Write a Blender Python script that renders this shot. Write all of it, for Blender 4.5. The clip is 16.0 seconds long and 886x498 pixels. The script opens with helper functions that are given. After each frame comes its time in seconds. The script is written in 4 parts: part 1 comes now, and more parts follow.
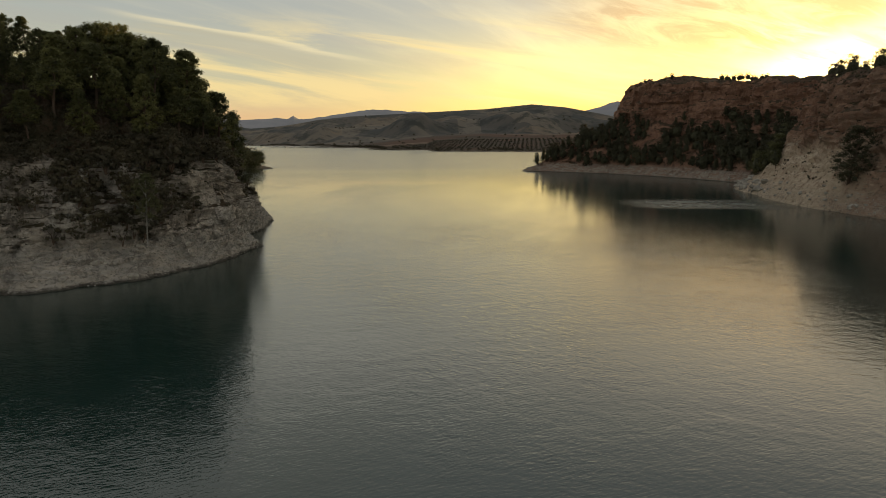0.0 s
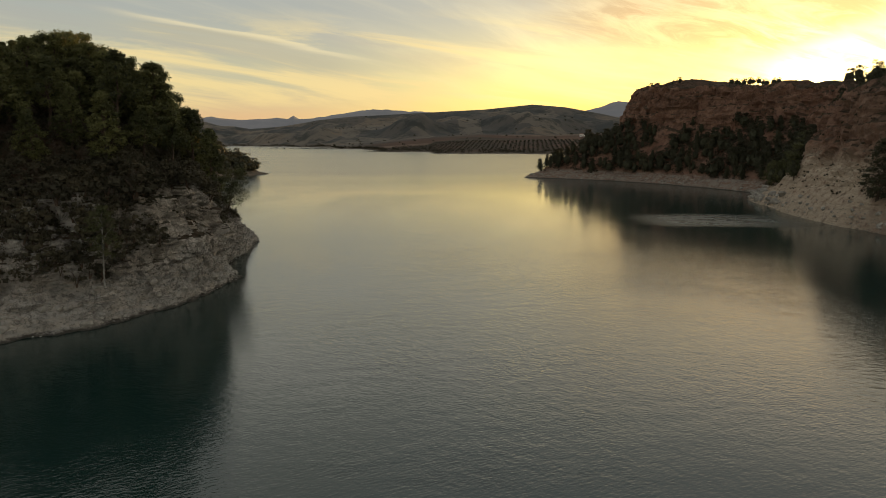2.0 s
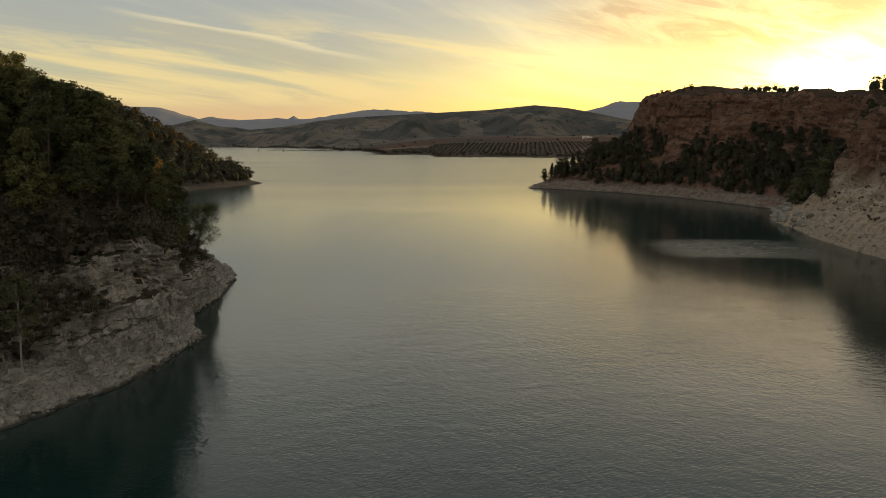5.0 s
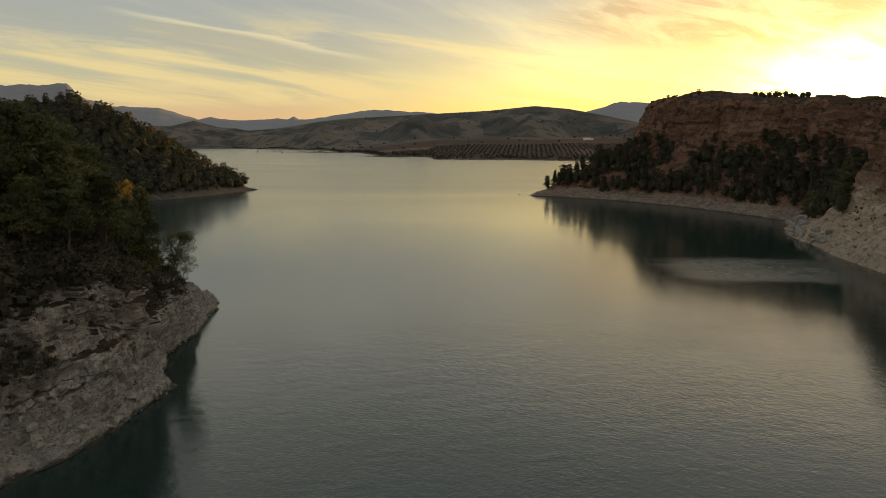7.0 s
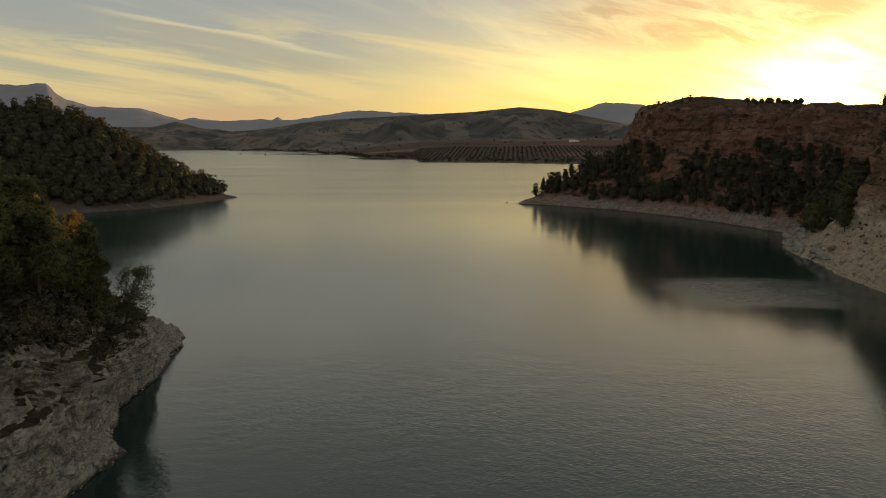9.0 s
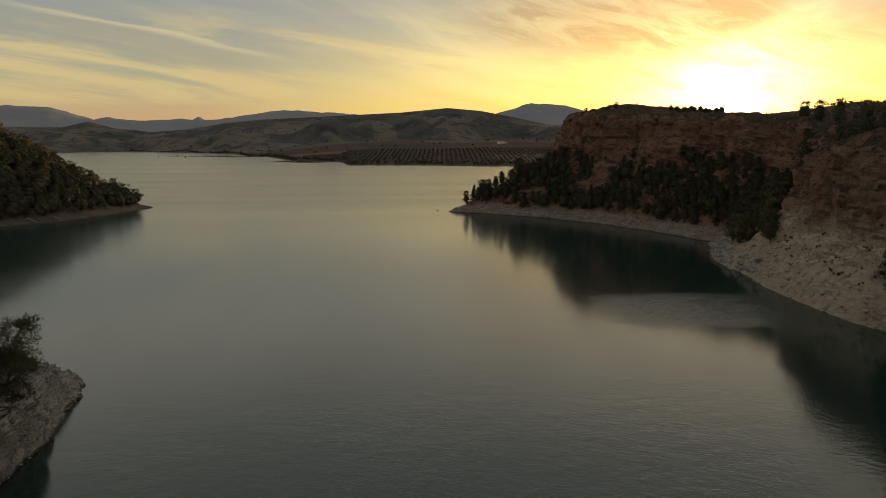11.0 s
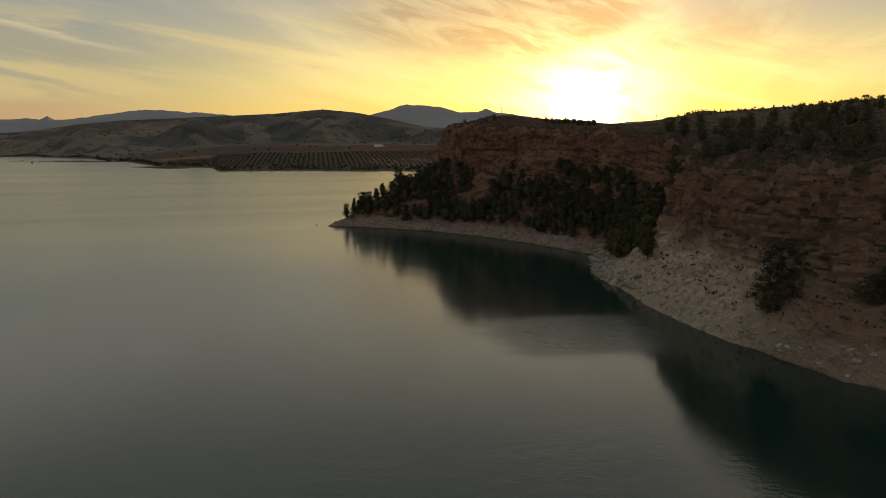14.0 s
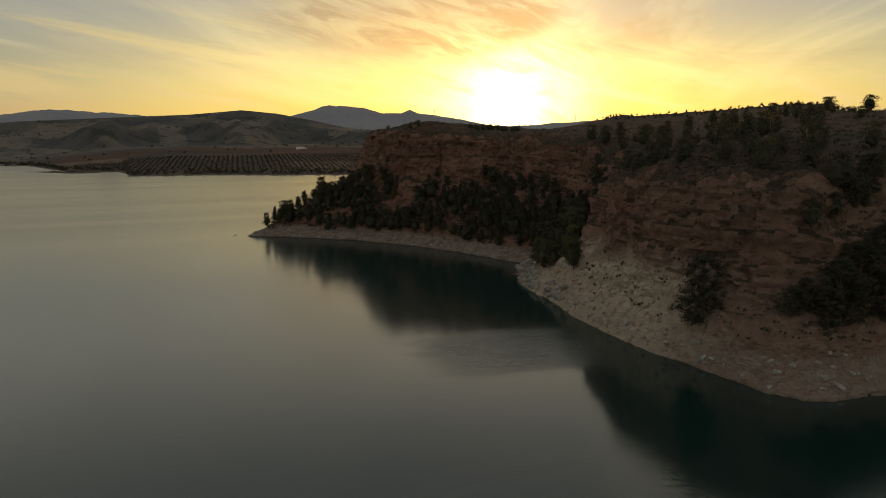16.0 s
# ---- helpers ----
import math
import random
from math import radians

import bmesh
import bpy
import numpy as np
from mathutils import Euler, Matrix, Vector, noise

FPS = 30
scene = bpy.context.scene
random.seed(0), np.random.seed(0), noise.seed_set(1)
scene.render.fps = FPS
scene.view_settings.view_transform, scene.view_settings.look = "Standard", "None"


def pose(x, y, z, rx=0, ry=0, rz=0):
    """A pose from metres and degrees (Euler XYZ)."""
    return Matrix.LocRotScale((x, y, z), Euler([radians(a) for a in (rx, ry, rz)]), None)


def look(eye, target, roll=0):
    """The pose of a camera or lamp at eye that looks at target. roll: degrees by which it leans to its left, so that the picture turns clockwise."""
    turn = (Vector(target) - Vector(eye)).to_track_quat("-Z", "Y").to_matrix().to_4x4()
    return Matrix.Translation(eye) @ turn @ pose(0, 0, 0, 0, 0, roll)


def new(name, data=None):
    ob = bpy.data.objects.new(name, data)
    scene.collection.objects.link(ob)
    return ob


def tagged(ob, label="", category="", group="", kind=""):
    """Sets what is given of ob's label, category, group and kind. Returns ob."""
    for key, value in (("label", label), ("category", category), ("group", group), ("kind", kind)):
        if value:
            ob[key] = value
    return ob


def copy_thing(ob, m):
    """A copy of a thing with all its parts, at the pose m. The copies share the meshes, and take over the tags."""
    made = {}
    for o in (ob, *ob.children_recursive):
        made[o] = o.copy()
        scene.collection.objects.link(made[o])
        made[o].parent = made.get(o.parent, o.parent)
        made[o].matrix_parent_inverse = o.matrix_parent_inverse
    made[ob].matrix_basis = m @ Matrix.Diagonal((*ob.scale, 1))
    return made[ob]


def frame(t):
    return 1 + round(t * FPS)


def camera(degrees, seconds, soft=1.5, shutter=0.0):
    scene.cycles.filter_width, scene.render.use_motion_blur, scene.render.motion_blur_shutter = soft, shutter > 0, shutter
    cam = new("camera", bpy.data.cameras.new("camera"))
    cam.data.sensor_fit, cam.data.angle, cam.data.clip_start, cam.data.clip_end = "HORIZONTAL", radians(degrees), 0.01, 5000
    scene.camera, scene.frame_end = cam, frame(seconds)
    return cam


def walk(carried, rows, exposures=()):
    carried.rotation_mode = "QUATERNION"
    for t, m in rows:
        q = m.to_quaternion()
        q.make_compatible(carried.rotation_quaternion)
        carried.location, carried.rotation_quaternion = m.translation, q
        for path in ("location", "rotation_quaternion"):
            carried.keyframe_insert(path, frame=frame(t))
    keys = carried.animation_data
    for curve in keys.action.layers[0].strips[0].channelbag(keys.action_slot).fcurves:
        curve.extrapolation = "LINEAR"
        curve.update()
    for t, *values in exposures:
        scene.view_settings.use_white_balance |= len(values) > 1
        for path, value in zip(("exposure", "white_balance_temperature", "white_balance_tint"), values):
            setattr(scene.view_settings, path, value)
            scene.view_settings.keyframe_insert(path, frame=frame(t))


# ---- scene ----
cam = camera(66.56, 16.0, soft=0.9)
# seconds, metres, heading and tilt in degrees
PATH = [
    (0, 0.00, -0.00, 20.00, 0.00, -9.36),
    (1, 0.20, 6.53, 21.74, 0.02, -9.39),
    (2, 0.37, 12.96, 23.48, 0.07, -9.41),
    (3, 0.44, 19.14, 25.26, 0.08, -9.41),
    (4, 0.57, 25.04, 27.08, 0.11, -9.46),
    (7, 0.94, 42.12, 32.06, 0.17, -9.47),
    (8, 0.91, 47.70, 33.82, 0.11, -9.47),
    (10.5, 0.71, 59.73, 38.16, -5.38, -9.46),
    (11, 0.95, 61.37, 39.25, -7.09, -9.51),
    (12, 1.16, 64.27, 41.26, -10.53, -9.50),
    (13, 1.09, 67.36, 43.16, -14.03, -9.50),
    (14.5, 1.69, 71.82, 45.60, -19.06, -9.52),
    (15, 2.15, 73.21, 46.28, -20.66, -9.49),
    (16, 3.41, 75.66, 47.62, -23.77, -9.49),
]
walk(cam, [(t, pose(x, y, z, 90 + tilt, 0.2, yaw)) for t, x, y, z, yaw, tilt in PATH],
     exposures=[(0, 0.03), (4, -0.03), (8, -0.12), (10.5, -0.44), (16, -0.50)])

# ---- world, sun and exposure ----
SUN_AZ, SUN_EL = 29.2, 2.3      # degrees clockwise from +y, and above the horizon
sun_dir = Vector((math.sin(radians(SUN_AZ)) * math.cos(radians(SUN_EL)), math.cos(radians(SUN_AZ)) * math.cos(radians(SUN_EL)), math.sin(radians(SUN_EL))))


class Nodes:
    """Short hand for building node trees."""

    def __init__(self, tree):
        self.tree, self.nodes, self.links = tree, tree.nodes, tree.links

    def put(self, socket, value):
        if isinstance(value, bpy.types.NodeSocket):
            self.links.new(value, socket)
        elif isinstance(value, (tuple, list)) and socket.type == "RGBA" and len(value) == 3:
            socket.default_value = (*value, 1)
        else:
            socket.default_value = value

    def add(self, kind, inputs=None):
        n = self.nodes.new(kind)
        for k, v in (inputs or {}).items():
            self.put(n.inputs[k], v)
        return n

    def math(self, op, a, b=0.0, c=0.0):
        n = self.add("ShaderNodeMath", {0: a, 1: b, 2: c})
        n.operation = op
        return n.outputs[0]

    def vec(self, op, a, b=(0, 0, 0)):
        n = self.add("ShaderNodeVectorMath", {0: a, 1: b})
        n.operation = op
        return n.outputs["Value"] if op in ("DOT_PRODUCT", "LENGTH") else n.outputs[0]

    def noise(self, where, scale, detail=4.0, rough=0.55, warp=0.0):
        return self.add("ShaderNodeTexNoise", {"Vector": where, "Scale": scale, "Detail": detail, "Roughness": rough, "Distortion": warp}).outputs[0]

    def cells(self, where, scale, edges=False):
        n = self.add("ShaderNodeTexVoronoi", {"Vector": where, "Scale": scale})
        n.feature = "DISTANCE_TO_EDGE" if edges else "F1"
        return n.outputs["Distance"] if edges else n.outputs["Color"]

    def mapped(self, where, turn=0.0, scale=(1, 1, 1)):
        if turn:
            where = self.add("ShaderNodeMapping", {0: where, 2: (0, 0, radians(turn))}).outputs[0]
        return self.add("ShaderNodeMapping", {0: where, 3: scale}).outputs[0]

    def span(self, value, a, b, lo=0.0, hi=1.0):
        n = self.add("ShaderNodeMapRange", {0: value, 1: a, 2: b, 3: lo, 4: hi})
        n.interpolation_type = "SMOOTHSTEP"
        return n.outputs[0]

    def mix(self, f, a, b, blend="MIX"):
        n = self.add("ShaderNodeMix")
        n.data_type, n.blend_type = "RGBA", blend
        self.put(n.inputs[0], f), self.put(n.inputs[6], a), self.put(n.inputs[7], b)
        return n.outputs[2]

    def xyz(self, v):
        return self.add("ShaderNodeSeparateXYZ", {0: v}).outputs

    def join(self, x, y, z):
        return self.add("ShaderNodeCombineXYZ", {0: x, 1: y, 2: z}).outputs[0]


world = bpy.data.worlds.new("dusk_sky")
scene.world = world
world.use_nodes = True
w = Nodes(world.node_tree)
w.nodes.clear()
d = w.add("ShaderNodeTexCoord").outputs["Generated"]
dx, dy, dz = w.xyz(d)
nishita = w.add("ShaderNodeTexSky")
nishita.sky_type, nishita.sun_disc = "NISHITA", False
nishita.sun_elevation, nishita.sun_rotation, nishita.dust_density = radians(SUN_EL), radians(SUN_AZ), 2.0
sky = nishita.outputs[0]
near_sun = w.math("MAXIMUM", w.vec("DOT_PRODUCT", d, tuple(sun_dir)), 0.0)
up = w.math("MAXIMUM", dz, 0.0)
# clear sky: peach by the horizon, pale green-yellow, then grey above
low = w.mix(w.span(near_sun, 0.70, 0.985), (0.76, 0.47, 0.24), (1.10, 0.82, 0.20))
middle = w.mix(w.span(near_sun, 0.74, 0.985), (0.46, 0.455, 0.31), (1.00, 0.84, 0.30))
high = w.mix(w.span(near_sun, 0.76, 0.985), (0.34, 0.36, 0.345), (0.46, 0.465, 0.39))
clear = w.mix(w.span(up, 0.0, 0.085), low, middle)
clear = w.mix(w.span(up, 0.06, 0.18), clear, high)
clear = w.mix(w.span(up, 0.185, 0.25), clear, (0.70, 0.67, 0.57))
clear = w.mix(w.span(up, 0.31, 0.46), clear, (0.40, 0.405, 0.395))
# streaked high cloud: long soft bands that run towards the sun
flat = w.math("ADD", up, 0.07)
plane = w.join(w.math("DIVIDE", dx, flat), w.math("DIVIDE", dy, flat), 0.0)
turned = w.mapped(plane, -60, (0.20, 0.95, 1.0))
wisps = w.noise(turned, 1.25, 8.0, 0.60, 0.7)
veil = w.noise(turned, 0.50, 4.0, 0.55, 0.5)
halo = w.math("MULTIPLY", w.math("POWER", near_sun, 20.0), w.span(wisps, 0.35, 0.65, 0.08, 0.34))
clear = w.mix(1.0, clear, w.join(halo, w.math("MULTIPLY", halo, 0.92), w.math("MULTIPLY", halo, 0.16)), "ADD")
cover = w.math("MULTIPLY", w.span(wisps, 0.40, 0.66), w.span(veil, 0.34, 0.58))
cover = w.math("MULTIPLY", cover, w.span(up, 0.02, 0.08))
cloud_warm = w.mix(w.span(up, 0.05, 0.22), (1.30, 1.05, 0.42), (0.98, 0.88, 0.56))
cloud_cool = w.mix(w.span(up, 0.04, 0.17), (0.70, 0.56, 0.30), (0.55, 0.51, 0.38))
lit = w.mix(w.span(near_sun, 0.80, 0.988), cloud_cool, cloud_warm)
col = w.mix(w.math("MULTIPLY", cover, 0.80), clear, lit)
mass = w.noise(w.mapped(plane, -55, (0.30, 0.70, 1.0)), 0.9, 7.0, 0.62, 1.0)
dark_cover = w.math("MULTIPLY", w.span(mass, 0.44, 0.62), w.span(up, 0.06, 0.15))
shade = w.mix(w.span(near_sun, 0.75, 0.99), (0.36, 0.355, 0.33), (0.54, 0.43, 0.24))
col = w.mix(w.math("MULTIPLY", dark_cover, 0.75), col, shade)
side, steep = w.math("DIVIDE", dx, w.math("MAXIMUM", dy, 0.05)), w.math("DIVIDE", dz, w.math("MAXIMUM", dy, 0.05))
# thin bars of cloud low over the hills
bars = w.noise(w.join(w.math("MULTIPLY", side, 2.2), w.math("MULTIPLY_ADD", side, 3.4, w.math("MULTIPLY", steep, 24.0)), 3.3), 1.0, 6.0, 0.6, 0.6)
bar_cover = w.math("MULTIPLY", w.span(bars, 0.45, 0.62), w.math("MULTIPLY", w.span(steep, 0.030, 0.060), w.span(steep, 0.12, 0.19, 1.0, 0.0)))
col = w.mix(w.math("MULTIPLY", bar_cover, 0.85), col, w.mix(w.span(near_sun, 0.85, 0.985), (0.80, 0.63, 0.30), (1.25, 1.05, 0.45)))
# one long cloud bank with a bright upper edge in the north-west
edge = w.math("SUBTRACT", w.math("MULTIPLY_ADD", side, -0.195, 0.091), steep)
edge = w.math("ADD", edge, w.math("MULTIPLY", w.math("SUBTRACT", bars, 0.5), 0.030))
within = w.math("MULTIPLY", w.span(side, -0.52, -0.37), w.span(side, -0.20, -0.06, 1.0, 0.0))
bank = w.math("MULTIPLY", w.math("MULTIPLY", w.span(edge, -0.002, 0.008), w.span(edge, 0.010, 0.055, 1.0, 0.0)), w.math("MULTIPLY", within, w.span(bars, 0.30, 0.55, 0.5, 1.0)))
rim = w.math("MULTIPLY", w.math("MULTIPLY", w.span(edge, -0.004, 0.000), w.span(edge, 0.000, 0.007, 1.0, 0.0)), within)
col = w.mix(w.math("MULTIPLY", bank, 0.75), col, (0.40, 0.37, 0.28))
col = w.mix(w.math("MULTIPLY", rim, 0.6), col, (0.78, 0.66, 0.40))
# the tan cloud mass that hangs above the sun, ragged below
knots = w.noise(w.join(w.math("MULTIPLY", side, 6.0), w.math("MULTIPLY_ADD", side, 7.0, w.math("MULTIPLY", steep, 30.0)), 8.1), 1.0, 8.0, 0.66, 0.8)
floor_line = w.math("ADD", w.math("MULTIPLY", w.math("MAXIMUM", w.math("SUBTRACT", side, 0.47), 0.0), 0.32), w.math("MULTIPLY_ADD", w.math("MAXIMUM", w.math("SUBTRACT", 0.40, side), 0.0), 0.10, 0.092))
over = w.math("ADD", w.math("SUBTRACT", steep, floor_line), w.math("MULTIPLY", w.math("SUBTRACT", knots, 0.5), 0.16))
above = w.math("MULTIPLY", w.span(over, -0.004, 0.035), w.math("MULTIPLY", w.span(side, 0.08, 0.28), w.span(side, 0.60, 0.70, 1.0, 0.0)))
above = w.math("MULTIPLY", above, w.math("MULTIPLY", w.span(knots, 0.36, 0.60, 0.95, 0.55), w.span(steep, 0.20, 0.34, 1.0, 0.0)))
# glow round the low sun, broken by the cloud
broken = w.math("MULTIPLY", w.span(knots, 0.32, 0.62, 0.35, 1.5), w.span(above, 0.0, 1.0, 1.0, 0.10))
glow = w.math("MULTIPLY", w.math("POWER", near_sun, 210.0), w.math("MULTIPLY", broken, 1.6))
core = w.math("MULTIPLY", w.math("POWER", near_sun, 2600.0), w.math("MULTIPLY", broken, 14.0))
col = w.mix(above, col, w.mix(w.span(knots, 0.40, 0.62), (0.43, 0.335, 0.185), (0.82, 0.66, 0.31)))
col = w.mix(1.0, col, w.join(glow, w.math("MULTIPLY", glow, 0.95), w.math("MULTIPLY", glow, 0.55)), "ADD")
col = w.mix(1.0, col, w.join(core, w.math("MULTIPLY", core, 0.80), w.math("MULTIPLY", core, 0.42)), "ADD")
col = w.mix(1.0, col, w.mix(1.0, (0.05, 0.05, 0.05), sky, "MULTIPLY"), "ADD")
bg = w.add("ShaderNodeBackground", {"Color": col, "Strength": 1.0})
w.links.new(bg.outputs[0], w.add("ShaderNodeOutputWorld").inputs[0])

sun_data = bpy.data.lights.new("sun", "SUN")
sun_data.energy, sun_data.angle, sun_data.color = 5.0, radians(0.6), (1.0, 0.60, 0.21)
sun = new("sun", sun_data)
sun.matrix_world = look(tuple(sun_dir * 300), (0, 0, 0))
scene.view_settings.exposure = 0.0


# ---- materials ----
def material(name):
    m = bpy.data.materials.new(name)
    m.use_nodes = True
    n = Nodes(m.node_tree)
    n.nodes.clear()
    out = n.add("ShaderNodeOutputMaterial")
    b = n.add("ShaderNodeBsdfPrincipled")
    n.links.new(b.outputs[0], out.inputs[0])
    return m, n, b, out


def bump(n, b, height, strength, distance):
    n.put(b.inputs["Normal"], n.add("ShaderNodeBump", {"Height": height, "Strength": strength, "Distance": distance}).outputs[0])


def place(n):
    return n.add("ShaderNodeNewGeometry").outputs["Position"]


def make_water():
    m, n, b, out = material("lake_water")
    p = place(n)
    wind = n.mapped(p, -24, (0.42, 1.0, 1.0))
    ripple = n.noise(wind, 3.8, 2.0, 0.5, 0.3)
    swell = n.noise(n.mapped(p, -15, (0.5, 1.0, 1.0)), 0.33, 2.0, 0.5, 0.4)
    chop = n.noise(n.mapped(p, 35, (0.6, 1.0, 1.0)), 0.95, 3.0, 0.5, 0.5)
    patches = n.noise(n.mapped(p, 0, (1.0, 0.55, 1.0)), 0.014, 4.0, 0.6, 0.6)
    calm = n.span(patches, 0.38, 0.62, 0.42, 1.1)
    # a patch of ruffled water off the eastern shore
    x, y, _ = n.xyz(p)
    ragged = n.noise(n.mapped(p, 12, (0.30, 1.0, 1.0)), 0.10, 8.0, 0.72, 1.6)
    across = n.math("DIVIDE", n.math("SUBTRACT", y, n.math("MULTIPLY_ADD", x, -0.05, 207.0)), 22.0)
    along = n.math("DIVIDE", n.math("SUBTRACT", x, 78.0), 33.0)
    square = n.math("POWER", n.math("ADD", n.math("POWER", n.math("ABSOLUTE", across), 4.0), n.math("POWER", n.math("ABSOLUTE", along), 4.0)), 0.25)
    off = n.math("ADD", square, n.math("MULTIPLY", n.math("SUBTRACT", ragged, 0.5), 1.1))
    gust = n.math("MULTIPLY", n.span(off, 0.45, 1.08, 1.0, 0.0), n.span(ragged, 0.30, 0.60, 0.7, 1.0))
    calm = n.math("MULTIPLY", calm, n.span(n.math("MULTIPLY_ADD", ragged, -34.0, y), 112.0, 152.0, 1.5, 0.42))
    calm = n.math("MULTIPLY", calm, n.span(y, 260.0, 480.0, 1.0, 0.0))
    h = n.math("ADD", n.math("MULTIPLY", ripple, 0.42), n.math("ADD", n.math("MULTIPLY", chop, 0.50), n.math("MULTIPLY", swell, 0.6)))
    bump(n, b, n.math("MULTIPLY", h, calm), 1.0, 0.060)
    n.put(b.inputs["Base Color"], n.mix(n.span(patches, 0.3, 0.7), (0.005, 0.020, 0.018), (0.007, 0.023, 0.020)))
    # the breeze ruffles the open lake more the further it reaches
    open_lake = n.math("MULTIPLY", n.span(y, 190.0, 520.0, 0.10, 0.24), n.span(n.noise(n.mapped(p, 4, (0.12, 1.0, 1.0)), 0.02, 4.0, 0.6, 0.5), 0.35, 0.65, 0.9, 1.05))
    rough = n.math("MAXIMUM", n.math("MAXIMUM", open_lake, n.math("MULTIPLY", gust, 0.29)), n.math("MULTIPLY", n.span(n.math("MULTIPLY_ADD", ragged, -30.0, y), 85.0, 150.0, 0.05, 0.135), n.span(patches, 0.36, 0.62, 0.75, 1.1)))
    n.put(b.inputs["Roughness"], rough)
    n.put(b.inputs["IOR"], 1.62)
    return m


def make_rock(name, pale, warm, dark, band=(0.33, 0.31, 0.27), band_top=4.6):
    """Layered limestone with a pale band that the falling water left bare."""
    m, n, b, out = material(name)
    p = place(n)
    z = n.xyz(p)[2]
    big = n.noise(p, 0.09, 5.0, 0.6, 0.3)
    fine = n.noise(p, 1.3, 6.0, 0.65)
    grain = n.noise(p, 7.0, 4.0, 0.7)
    layers = n.noise(n.mapped(p, 0, (0.12, 0.12, 1.0)), 1.6, 5.0, 0.65, 0.6)
    col = n.mix(n.span(big, 0.35, 0.65), pale, warm)
    streak = n.noise(n.mapped(p, 0, (0.9, 0.9, 0.22)), 1.1, 5.0, 0.65, 0.8)
    col = n.mix(n.math("MULTIPLY", n.span(layers, 0.54, 0.70), 0.4), col, dark)
    col = n.mix(n.math("MULTIPLY", n.span(streak, 0.54, 0.66), 0.55), col, dark)
    edge = n.math("ADD", z, n.math("MULTIPLY", fine, -2.2))
    washed = n.mix(n.span(n.noise(n.mapped(p, 0, (0.6, 0.6, 2.2)), 0.45, 6.0, 0.68, 0.8), 0.40, 0.62, 0.0, 0.75), band, warm)
    washed = n.mix(n.span(n.noise(p, 0.9, 5.0, 0.7, 0.5), 0.54, 0.68, 0.0, 0.6), washed, dark)
    col = n.mix(n.span(edge, band_top - 2.4, band_top - 0.4), washed, col)
    col = n.mix(n.span(n.math("ADD", z, n.math("MULTIPLY", fine, -0.9)), -0.35, 0.05), (0.07, 0.06, 0.05), col)
    col = n.mix(n.math("MULTIPLY", n.span(grain, 0.54, 0.75), 0.35), col, dark)
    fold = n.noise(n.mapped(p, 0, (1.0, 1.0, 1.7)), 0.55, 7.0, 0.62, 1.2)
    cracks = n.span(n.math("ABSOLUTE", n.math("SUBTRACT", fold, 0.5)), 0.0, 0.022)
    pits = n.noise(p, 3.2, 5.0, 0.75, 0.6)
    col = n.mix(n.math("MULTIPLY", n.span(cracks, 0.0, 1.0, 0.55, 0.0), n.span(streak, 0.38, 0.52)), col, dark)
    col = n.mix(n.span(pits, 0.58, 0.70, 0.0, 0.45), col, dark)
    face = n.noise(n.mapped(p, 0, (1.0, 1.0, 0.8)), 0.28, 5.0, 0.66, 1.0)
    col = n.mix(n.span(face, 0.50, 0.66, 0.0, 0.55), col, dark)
    n.put(b.inputs["Base Color"], col)
    n.put(b.inputs["Roughness"], 0.92)
    n.put(b.inputs["Specular IOR Level"], 0.2)
    h = n.math("ADD", n.math("MULTIPLY", fine, 0.8), n.math("ADD", n.math("MULTIPLY", layers, 0.8), n.math("ADD", n.math("MULTIPLY", cracks, 0.22), n.math("ADD", n.math("MULTIPLY", pits, 0.45), n.math("MULTIPLY", grain, 0.2)))))
    bump(n, b, h, 1.0, 0.7)
    return m, n, b, col, p


